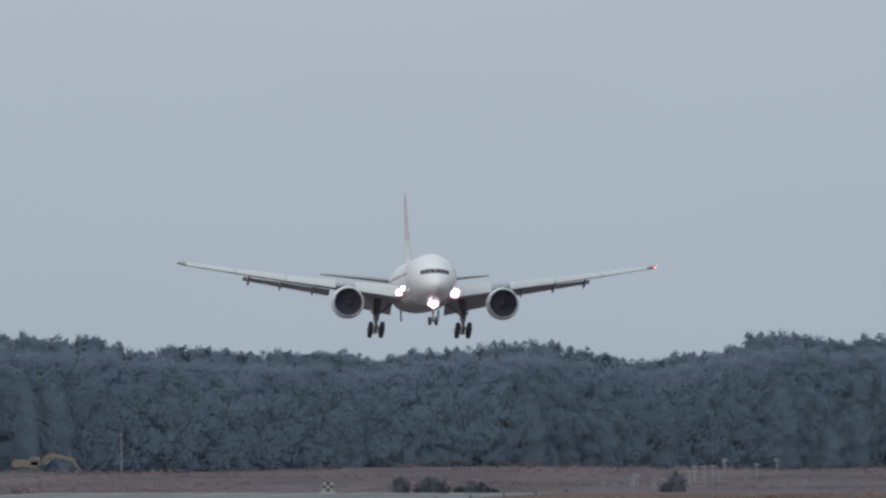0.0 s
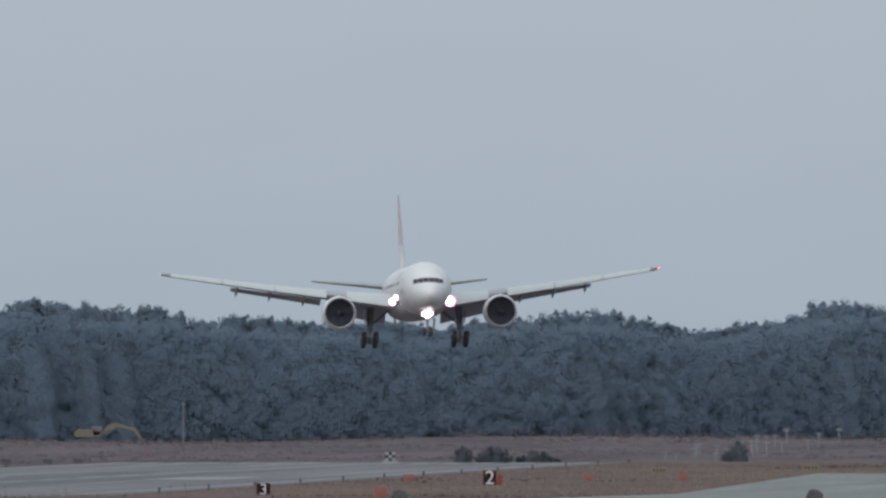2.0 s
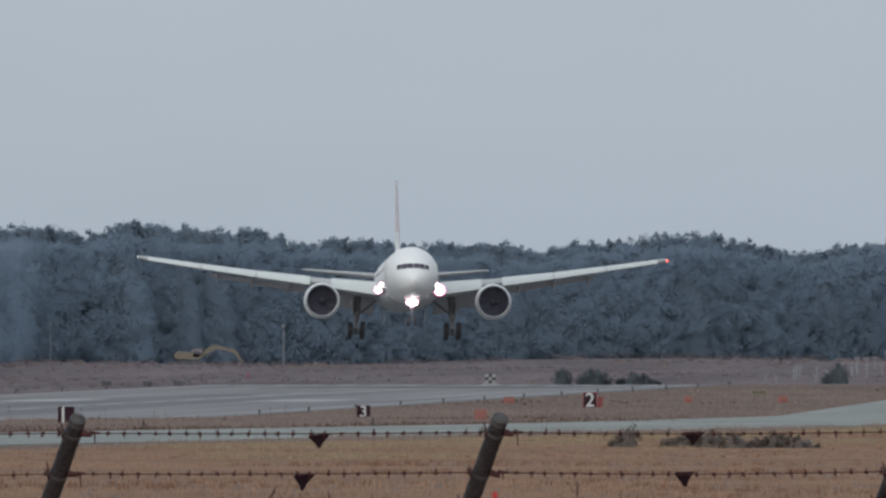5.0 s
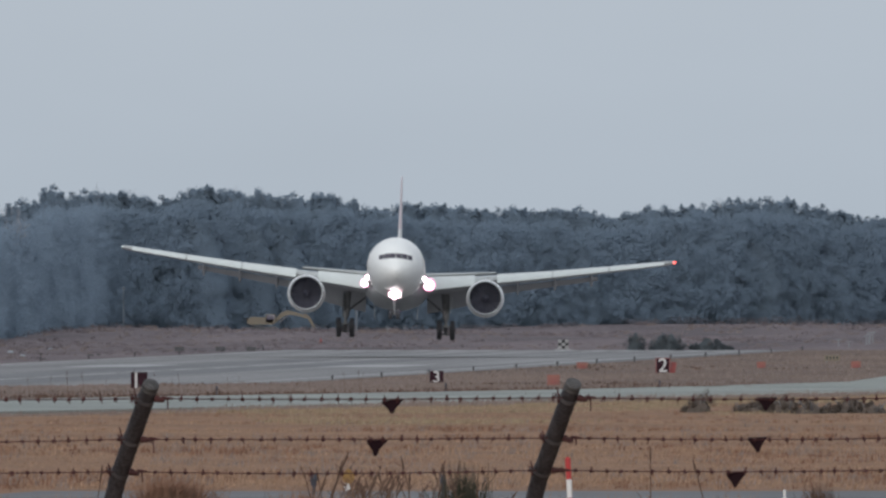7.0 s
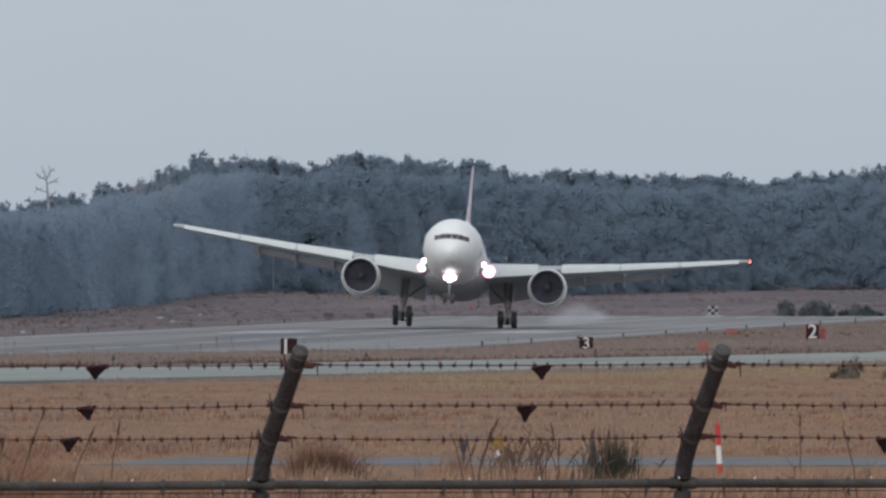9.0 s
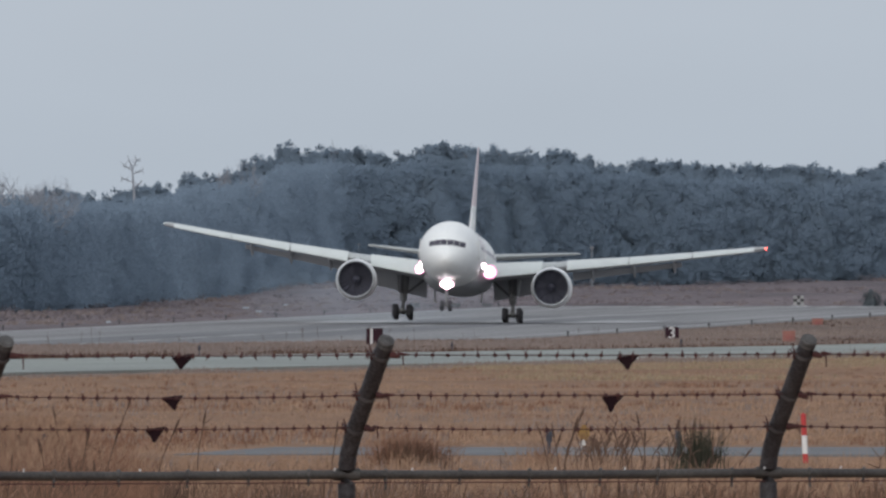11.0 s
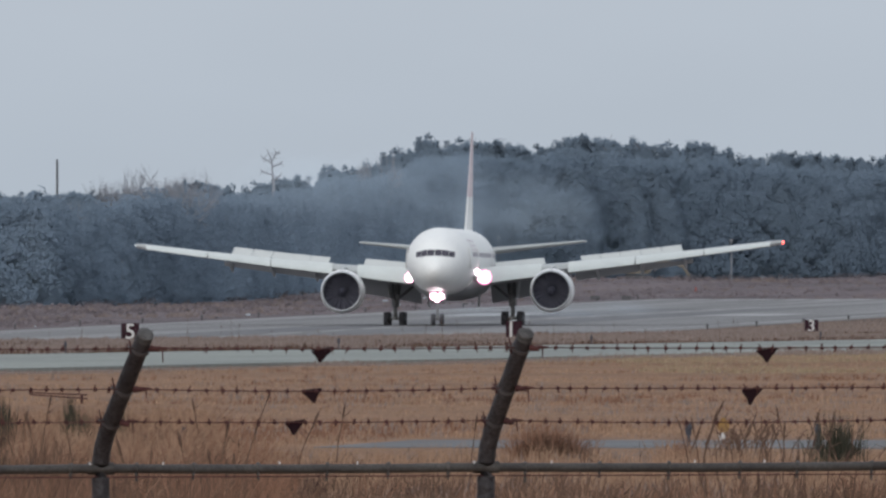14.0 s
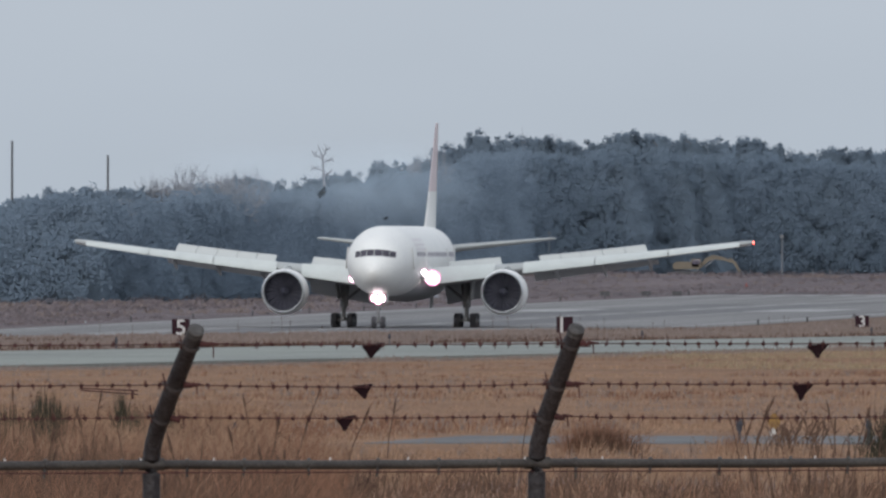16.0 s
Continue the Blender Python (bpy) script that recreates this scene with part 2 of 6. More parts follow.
# ---- building helpers ----
def mesh_of(name, bm, mat, smooth=False):
    bmesh.ops.recalc_face_normals(bm, faces=bm.faces[:])
    me = bpy.data.meshes.new(name)
    bm.to_mesh(me)
    bm.free()
    for m in (mat if isinstance(mat, (list, tuple)) else [mat]):
        me.materials.append(m)
    if smooth:
        me.polygons.foreach_set("use_smooth", [True] * len(me.polygons))
        me.set_sharp_from_angle(angle=radians(40))
    return me


def part(name, bm, mat, parent=None, label="", smooth=True, at=None):
    """Link a bmesh as one mesh object, under a thing or a part."""
    ob = new(name, mesh_of(name, bm, mat, smooth))
    if parent:
        ob.parent = parent
    if at is not None:
        ob.matrix_basis = at
    return tagged(ob, label)


def thing(name, label, category, group="", at=None):
    ob = new(name)
    ob.empty_display_size = 0.2
    if at is not None:
        ob.matrix_basis = at
    return tagged(ob, label, category, group)


def box(bm, size, at=(0, 0, 0), turn=(0, 0, 0), bevel=0.0):
    got = bmesh.ops.create_cube(bm, size=1.0)["verts"]
    bmesh.ops.scale(bm, vec=size, verts=got)
    if bevel:
        edges = list({e for v in got for e in v.link_edges})
        r = bmesh.ops.bevel(bm, geom=edges, offset=bevel, segments=2, affect="EDGES", profile=0.7)
        got = list({v for f in r["faces"] for v in f.verts} | {v for v in got if v.is_valid})
    bmesh.ops.transform(bm, matrix=pose(*at, *turn), verts=got)
    return got


def loft(bm, rings, close=True, cap=True):
    """Skin a row of rings of equal length."""
    made = [[bm.verts.new(p) for p in ring] for ring in rings]
    n = len(made[0])
    for a, b in zip(made, made[1:]):
        for i in range(n if close else n - 1):
            bm.faces.new((a[i], a[(i + 1) % n], b[(i + 1) % n], b[i]))
    if cap and close:
        bm.faces.new(made[0][::-1])
        bm.faces.new(made[-1])
    return made


def ring_y(x, y, z, r, n=32, rz=None):
    rz = rz or r
    return [(x + r * math.cos(2 * math.pi * i / n), y, z + rz * math.sin(2 * math.pi * i / n)) for i in range(n)]


def tube(bm, a, b, r0, r1=None, n=10):
    """A round bar from a to b."""
    a, b = Vector(a), Vector(b)
    r1 = r0 if r1 is None else r1
    q = (b - a).to_track_quat("Z", "Y")
    def ring(c, r):
        return [c + q @ Vector((r * math.cos(2 * math.pi * i / n), r * math.sin(2 * math.pi * i / n), 0)) for i in range(n)]
    loft(bm, [ring(a, r0), ring(b, r1)])


def bar(bm, pts, r, n=8):
    """A round bar bent through a row of points."""
    rings = []
    for i, c in enumerate(pts):
        way = (pts[min(i + 1, len(pts) - 1)] - pts[max(i - 1, 0)]).normalized()
        q = way.to_track_quat("Z", "Y")
        rings.append([c + q @ Vector((r * math.cos(2 * math.pi * k / n), r * math.sin(2 * math.pi * k / n), 0)) for k in range(n)])
    loft(bm, rings)


def lathe_y(bm, profile, at=(0, 0, 0), n=36, closed=False):
    """Turn (y, r) pairs round the y axis."""
    loft(bm, [ring_y(at[0], at[1] + y, at[2], r, n) for y, r in profile], cap=closed)


# ---- the ground: one sheet that falls gently from the camera's rise to the runway ----
RUN_L, RUN_R, RUN_END = -252.0, -192.0, 3231.0


def ground_z(x, y):
    rise = max(0.0, 0.004 * (2470 - y))
    side = min(1.0, max(0.0, (x + 190.5) / 7.0))
    z = rise * side * side * (3 - 2 * side)
    if y > 3300:
        z += 0.35 * math.sin(x * 0.05 + y * 0.011) * min(1, (y - 3300) / 300)
    return z


def spread(lo, hi, step):
    n = max(1, round((hi - lo) / step))
    return [lo + (hi - lo) * i / n for i in range(n)]


def build_ground():
    xs = spread(-1500, -400, 100) + spread(-400, -262, 12) + spread(-262, -168, 1.75) + spread(-168, 0, 7) + spread(0, 1500, 90) + [1500]
    ys = spread(-400, 100, 50) + spread(100, 1200, 20) + spread(1200, 3400, 22) + spread(3400, 4950, 30) + [4950]
    verts = [(x, y, ground_z(x, y) + 0.12 * noise.noise((x * 0.03, y * 0.02, 0)) * (1 if not -260 < x < -186 else 0)) for y in ys for x in xs]
    w = len(xs)
    faces, mats = [], []
    for j in range(len(ys) - 1):
        for i in range(w - 1):
            faces.append((j * w + i, j * w + i + 1, (j + 1) * w + i + 1, (j + 1) * w + i))
            x, y = xs[i], ys[j] + 30 * noise.noise((xs[i] * 0.04, ys[j] * 0.02, 3))
            mats.append(1 if x < RUN_L - 2 or y > RUN_END + 4 else 2 if x < -110 or y > 2100 else 0)
    me = bpy.data.meshes.new("ground")
    me.from_pydata(verts, [], faces)
    me.materials.append(M_GRASS)
    me.materials.append(M_EARTH)
    me.materials.append(M_FARGRASS)
    me.polygons.foreach_set("material_index", mats)
    me.polygons.foreach_set("use_smooth", [True] * len(faces))
    return tagged(new("ground", me), "dry brown airfield grass and bare earth", "ground", kind="structure")


build_ground()


def sheet(name, corners, lift, mat, label, category, steps=1, kind="structure"):
    """A paved slab laid over the ground between two rows of edge points, with a real edge."""
    bm = bmesh.new()
    left, right = corners
    n = len(left)
    top, low = [], []
    for (ax, ay), (bx, by) in zip(left, right):
        row = []
        for s in range(steps + 1):
            x, y = ax + (bx - ax) * s / steps, ay + (by - ay) * s / steps
            row.append((x, y, ground_z(x, y) + lift))
        top.append(row)
    vt = [[bm.verts.new(p) for p in row] for row in top]
    vb = [[bm.verts.new((p[0], p[1], p[2] - lift - 0.2)) for p in row] for row in top]
    for i in range(n - 1):
        for s in range(steps):
            bm.faces.new((vt[i][s], vt[i][s + 1], vt[i + 1][s + 1], vt[i + 1][s]))
        bm.faces.new((vt[i][0], vt[i + 1][0], vb[i + 1][0], vb[i][0]))
        bm.faces.new((vt[i][-1], vb[i][-1], vb[i + 1][-1], vt[i + 1][-1]))
    for r, q in ((0, 1), (-1, -1)):
        for s in range(steps):
            bm.faces.new((vt[r][s], vb[r][s], vb[r][s + 1], vt[r][s + 1]))
    ob = part(name, bm, mat, smooth=False)
    return tagged(ob, label, category, kind=kind)


ys = [900 + 3 * i for i in range(778)][::6] + [RUN_END]
runway = sheet("runway", ([(RUN_L, y) for y in ys], [(RUN_R, y) for y in ys]), 0.05, M_RUNWAY, "worn grey asphalt runway, damp and streaked with tyre marks", "runway", 4)
marks = [("edge_line", -195.6, 0.9, 900, 3228), ("edge_line", -249.3, 0.9, 900, 3228)]
for name, x, w, a, b in marks:
    part(name, (lambda bm: (box(bm, (w, b - a, 0.012), (x, (a + b) / 2, 0.062)), bm)[1])(bmesh.new()), M_PAINT, runway, "white edge line", False)
for i in range(40):
    part("centre_dash", (lambda bm: (box(bm, (0.9, 30, 0.012), (-222, 1020 + 50 * i, 0.064)), bm)[1])(bmesh.new()), M_PAINT, runway, "", False)
for i in range(6):
    for s in (-1, 1):
        part("threshold_bar", (lambda bm: (box(bm, (1.8, 30, 0.012), (-222 + s * (4.5 + 3.8 * i), 3205, 0.066)), bm)[1])(bmesh.new()), M_PAINT, runway, "", False)
for s in (-1, 1):
    part("aiming_bar", (lambda bm: (box(bm, (8, 55, 0.012), (-222 + s * 13, 2800, 0.066)), bm)[1])(bmesh.new()), M_PAINT, runway, "", False)
for x, w in ((-227.5, 7.0), (-216.5, 7.0)):
    part("tyre_mark_band", (lambda bm: (box(bm, (w, 900, 0.008), (x, 2500, 0.056)), bm)[1])(bmesh.new()), M_RUBBER_MARK, runway, "dark rubber left by tyres", False)

# the parallel taxiway, and the perimeter road nearer by
taxi_far = [(-123.5, 800 + 100 * i) for i in range(11)] + [(-128.5, 2050), (-138, 2400), (-152, 2900)]
taxi_near = [(-95.5, 800 + 100 * i) for i in range(11)] + [(-95.5, 2050), (-105, 2390), (-127, 2890)]
sheet("taxiway", (taxi_far, taxi_near), 0.16, M_TAXI, "pale damp concrete taxiway between dry grass verges", "taxiway", 6)
road_far = [(-40.8, 470), (-35, 470), (-15, 474), (40, 486)]
road_near = [(-40.4, 446), (-35, 445), (-15, 449), (40, 461)]
sheet("perimeter_road", (road_far, road_near), 0.03, M_ROAD, "narrow grey perimeter road in dry grass", "road", 4)


# ---- woods behind the airfield ----
def leaf_quads(rng, centre, radius, count, size, verts, faces, flat=0.8):
    for _ in range(count):
        d = Vector((rng.gauss(0, 1), rng.gauss(0, 1), rng.gauss(0, 1))).normalized()
        c = centre + Vector((d.x * radius, d.y * radius, d.z * radius * flat)) * rng.uniform(0.3, 1.15)
        n = (d + Vector((rng.gauss(0, .5), rng.gauss(0, .5), rng.gauss(0, .5)))).normalized()
        u = n.orthogonal().normalized()
        u.rotate(Matrix.Rotation(rng.uniform(0, 6.28), 3, n))
        v = n.cross(u)
        s = size * rng.uniform(0.6, 1.3)
        k = len(verts)
        verts += [c - u * s, c + v * s * 0.55 + n * s * 0.2, c + u * s, c - v * s * 0.55 + n * s * 0.1]
        faces.append((k, k + 1, k + 2, k + 3))


def needle_tufts(rng, centre, radius, count, size, verts, faces, out=None):
    """Upswept needle sprays: long narrow blades that point up and outward."""
    for _ in range(count):
        d = Vector((rng.gauss(0, 1), rng.gauss(0, 1), rng.gauss(0, 1))).normalized()
        c = centre + d * radius * rng.uniform(0.25, 1.1)
        u = (d * 0.8 + Vector((rng.gauss(0, .35), rng.gauss(0, .35), 0.9 + rng.gauss(0, .3)))).normalized()
        facing = (out or d) + Vector((rng.gauss(0, .4), rng.gauss(0, .4), rng.gauss(0, .4)))
        v = u.cross(facing).normalized()
        s = size * rng.uniform(0.6, 1.4)
        k = len(verts)
        verts += [c - u * s * 0.5, c + v * s * 0.42, c + u * s, c - v * s * 0.42]
        faces.append((k, k + 1, k + 2, k + 3))


def raw_mesh(name, verts, faces, mat):
    me = bpy.data.meshes.new(name)
    me.from_pydata([tuple(v) for v in verts], [], faces)
    me.materials.append(mat)
    return me


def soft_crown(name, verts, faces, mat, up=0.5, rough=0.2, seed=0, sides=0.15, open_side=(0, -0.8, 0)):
    """A crown of clumped needle sprays, normals bent fieldward for evener, brighter shading."""
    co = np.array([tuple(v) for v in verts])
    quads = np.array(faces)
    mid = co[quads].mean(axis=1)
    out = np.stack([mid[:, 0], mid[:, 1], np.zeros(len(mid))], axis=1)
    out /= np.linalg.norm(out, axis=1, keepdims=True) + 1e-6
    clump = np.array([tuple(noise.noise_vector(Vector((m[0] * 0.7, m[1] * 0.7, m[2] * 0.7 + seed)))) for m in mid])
    # Shading normals lean to the field, not the way each spray really faces.
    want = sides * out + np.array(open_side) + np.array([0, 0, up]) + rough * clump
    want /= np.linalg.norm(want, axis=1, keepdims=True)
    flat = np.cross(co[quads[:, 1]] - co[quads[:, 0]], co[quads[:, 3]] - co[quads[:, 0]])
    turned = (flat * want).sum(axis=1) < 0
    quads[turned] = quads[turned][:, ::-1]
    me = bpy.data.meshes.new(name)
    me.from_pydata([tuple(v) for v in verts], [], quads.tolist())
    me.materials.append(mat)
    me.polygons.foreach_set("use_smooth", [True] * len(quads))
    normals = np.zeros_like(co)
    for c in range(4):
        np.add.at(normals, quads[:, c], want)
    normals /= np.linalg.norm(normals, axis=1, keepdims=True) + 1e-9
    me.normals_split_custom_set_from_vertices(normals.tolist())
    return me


def pine_tree(seed, height=16.0, low=0.12, width=3.2):
    rng = random.Random(seed)
    tree = thing("pine_tree", "tall dark pine in a dense wood", "tree", "pines of the wood")
    bm = bmesh.new()
    bend = [(rng.uniform(-.3, .3), rng.uniform(-.3, .3)) for _ in range(5)]
    rings = []
    for i, (bx, by) in enumerate(bend):
        h, r = height * 0.93 * i / 4, 0.26 * (1 - i / 4.6)
        rings.append([(bx * i / 3 + r * math.cos(a * math.pi / 4), by * i / 3 + r * math.sin(a * math.pi / 4), h - 0.3) for a in range(8)])
    loft(bm, rings)
    lobes = []
    for i in range(110):
        f = rng.uniform(low, 0.97) ** 0.8
        reach = width * (1.0 - 0.55 * max(0, f - 0.55) / 0.45) * rng.uniform(0.2, 1.0)
        a = rng.uniform(0, 6.28)
        lobes.append((Vector((reach * math.cos(a), reach * math.sin(a), height * f - 0.6)), rng.uniform(0.4, 0.95)))
    for _ in range(7):
        lobes.append((Vector((rng.uniform(-1.6, 1.6), rng.uniform(-1.2, 1.2), height - rng.uniform(0.2, 1.5))), rng.uniform(0.35, 0.7)))
    for c, r in lobes[::5]:
        root = Vector((0, 0, max(0.6, c.z - 1.0)))
        tube(bm, root, c, 0.09, 0.03, 5)
    part("trunk", bm, M_BARK, tree)
    verts, faces = [], []

    def reach_at(a, f):
        """Radius of the leafy shell at this bearing and share of the height."""
        up = max(0.0, f - 0.35) / 0.65
        shape = 1.0 - 0.1 * up - 0.66 * up ** 2.4
        p = Vector((width * math.cos(a), width * math.sin(a), height * f + 9.0 * seed))
        return width * shape * (1 + 0.16 * noise.noise(p * 0.42) + 0.09 * noise.noise(p * 0.95) + 0.05 * noise.noise(p * 2.2))

    # the closed heart of the crown
    sides, levels = 34, 40
    for j in range(levels):
        f = low * 0.3 + (0.965 - low * 0.3) * j / (levels - 1)
        for i in range(sides):
            a = 2 * math.pi * i / sides
            q = reach_at(a, f) * (0.93 if j < levels - 1 else 0.25)
            verts.append(Vector((q * math.cos(a), q * math.sin(a), height * f - 0.4)))
    for j in range(levels - 1):
        for i in range(sides):
            k, n = j * sides, (i + 1) % sides
            faces.append((k + i, k + n, k + sides + n, k + sides + i))
    # sprays all over it, most of them close, some standing well out
    for _ in range(15000):
        f, a = rng.uniform(low * 0.3, 0.97), rng.uniform(0, 6.28)
        q = reach_at(a, f) * (0.92 + 0.2 * rng.random() ** 1.6)
        c = Vector((q * math.cos(a), q * math.sin(a), height * f - 0.4 + rng.uniform(-.3, .3)))
        side = Vector((-math.sin(a) + rng.gauss(0, .5), math.cos(a) + rng.gauss(0, .5), rng.gauss(0, .6))).normalized()
        rise = Vector((0.5 * math.cos(a) + rng.gauss(0, .4), 0.5 * math.sin(a) + rng.gauss(0, .4), 0.8 + rng.gauss(0, .4))).normalized()
        s = rng.uniform(0.08, 0.22)
        k = len(verts)
        verts += [c - rise * s * 0.6, c + side * s * 0.6, c + rise * s, c - side * s * 0.6]
        faces.append((k, k + 1, k + 2, k + 3))
    # ragged sprays round the top
    for c, r in lobes:
        if c.z > height * 0.72:
            needle_tufts(rng, c, r * 0.9, 46, 0.2, verts, faces, Vector((c.x, c.y, 0.5)).normalized())
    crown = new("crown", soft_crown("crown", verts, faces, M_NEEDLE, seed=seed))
    crown.parent = tree
    return tree


def grow(rng, bm, a, way, length, r, depth):
    b = a + way * length
    tube(bm, a, b, r, r * 0.65, 5 if depth > 1 else 3)
    if depth == 0:
        return
    for _ in range(4 if depth > 1 else 5):
        w = (way * 1.1 + Vector((rng.gauss(0, .5), rng.gauss(0, .5), rng.gauss(0.15, .3)))).normalized()
        grow(rng, bm, a + way * length * rng.uniform(0.5, 1.0), w, length * rng.uniform(0.5, 0.75), r * 0.55, depth - 1)


def bare_tree(seed, height=15.0):
    rng = random.Random(seed)
    tree = thing("bare_tree", "leafless grey broadleaf tree among pines", "tree", "bare trees of the wood")
    bm = bmesh.new()
    tube(bm, (0, 0, -0.3), (0, 0, height * 0.4), 0.2, 0.15, 7)
    part("trunk", bm, M_TWIG, tree)
    bm = bmesh.new()
    for i in range(5):
        grow(rng, bm, Vector((0, 0, height * rng.uniform(0.28, 0.4))), Vector((rng.gauss(0, .35), rng.gauss(0, .35), 1)).normalized(), height * 0.27, 0.1, 3)
    part("crown", bm, M_TWIG, tree, smooth=False)
    return tree


# bearing (milliradians left of the runway's axis), distance of the wood's edge
EDGE = [(112, 2960), (100, 2990), (95.5, 3070), (91.5, 3300), (88, 3700), (84.5, 4080), (72, 4160), (62, 4230), (44, 4390)]
# bearing, height of the tree tops
TOPS = [(112, 11.1), (103.7, 11.1), (101.6, 12.1), (99.6, 12.9), (97.6, 12.4), (96.5, 13.2), (94.9, 13.3), (93.5, 13.2), (92.3, 13.4), (91, 13.9), (89.8, 15.5), (88.6, 15.8), (87.4, 17.3), (86.1, 19.4), (84.9, 20), (83.5, 20.2), (82.7, 18.7), (82, 20.4), (80.6, 21.2), (79.2, 20.7), (77, 20.5), (75.5, 20.1), (74.9, 18.6), (74.3, 19.3), (72.2, 18.5), (69.8, 17.8), (67.4, 17.7), (66.6, 16.9), (64.8, 17.7), (62.9, 18.5), (59.7, 19.5), (58.2, 17.9), (56.2, 16.7), (54.9, 18.8), (53.3, 19.3), (52.2, 21.2), (51.1, 21.7), (49, 20.5), (44, 19.9)]


def along(table, a):
    for (a0, v0), (a1, v1) in zip(table, table[1:]):
        if a <= a0 and a >= a1:
            return v0 + (v1 - v0) * (a0 - a) / (a0 - a1)
    return table[0][1] if a > table[0][0] else table[-1][1]


def plant_wood():
    rng = random.Random(5)
    kinds = [pine_tree(20 + i, 16.0, (0.06, 0.1, 0.12, 0.08, 0.14, 0.06)[i], (3.1, 3.5, 3.0, 3.3, 3.7, 3.2)[i]) for i in range(6)]
    spots = []
    # a close front row and fuller ranks behind it
    for row, (back, jitter, tall, gap) in enumerate(((0, 2.5, 0.5, 4.6), (5, 2.5, 0.72, 4.4), (10, 3.0, 0.9, 4.4), (16, 4.0, 1.03, 4.4), (22, 5.0, 1.03, 5.2))):
        a = 110.0
        while a > 45:
            # where the edge runs slantwise away, the trunks stand back behind the boughs
            slant = abs(along(EDGE, a + 0.5) - along(EDGE, a - 0.5)) / (0.001 * along(EDGE, a))
            d = along(EDGE, a) + back + rng.uniform(-jitter, jitter) + (min(150, 4.6 * slant) if slant > 4 else 0)
            top = along(TOPS, a) * d / along(EDGE, a) * tall * rng.uniform(*((0.4, 1.6), (0.6, 1.25), (0.84, 1.06), (0.93, 1.0), (0.90, 1.0))[row])
            spots.append((a, d, top, rng.randrange(6), rng.uniform(-40, 40)))
            a -= 1000 * gap * rng.uniform(0.75, 1.25) / d
    first = {}
    for a, d, top, k, turn in spots:
        x, s = -math.tan(a / 1000) * d, top / 16.0
        m = pose(x, d, ground_z(x, d), 0, 0, turn) @ Matrix.Diagonal((s ** 0.55 * 1.15, s ** 0.55 * 1.15, s, 1))
        if k in first:
            copy_thing(kinds[k], m)
        else:
            first[k] = m
    for k, m in first.items():
        kinds[k].matrix_basis = m
    bares = [bare_tree(70 + i) for i in range(2)]
    spots = [(98.9, 13.6), (97.9, 14.3), (97.4, 14.9), (97.0, 14.6), (96.3, 15.0), (95.5, 15.2), (94.6, 14.9), (97.2, 14.0), (96.7, 13.8), (95.0, 14.3), (94.1, 14.0), (84.2, 20.9), (83.9, 20.2), (80.3, 20.6), (69.3, 17.8), (63.3, 18.2), (87.9, 18.0)]
    for i, (a, top) in enumerate(spots):
        d = along(EDGE, a) + 24
        m = pose(-math.tan(a / 1000) * d, d, 0, 0, 0, 73 * i) @ Matrix.Diagonal((0.8, 0.8, top / 13.6, 1))
        if i > 1:
            copy_thing(bares[i % 2], m)
    for i, (a, top) in enumerate(spots[:2]):
        d = along(EDGE, a) + 30
        bares[i].matrix_basis = pose(-math.tan(a / 1000) * d, d, 0, 0, 0, 73 * i) @ Matrix.Diagonal((0.8, 0.8, top / 15.0, 1))


plant_wood()


def undergrowth():
    """Bushes and young growth that close the wood's edge down to the ground."""
    rng = random.Random(8)
    verts, faces = [], []
    a = 110.0
    while a > 45:
        d = along(EDGE, a) - rng.uniform(0, 5)
        h = rng.uniform(0.8, 2.4)
        x = -math.tan(a / 1000) * d
        leaf_quads(rng, Vector((x, d, ground_z(x, d) + h * 0.45)), h * 0.75, 110, 0.17, verts, faces, 0.75)
        a -= 1000 * rng.uniform(0.5, 1.1) / d
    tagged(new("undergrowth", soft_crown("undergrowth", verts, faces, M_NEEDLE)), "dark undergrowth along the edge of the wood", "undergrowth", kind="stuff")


undergrowth()


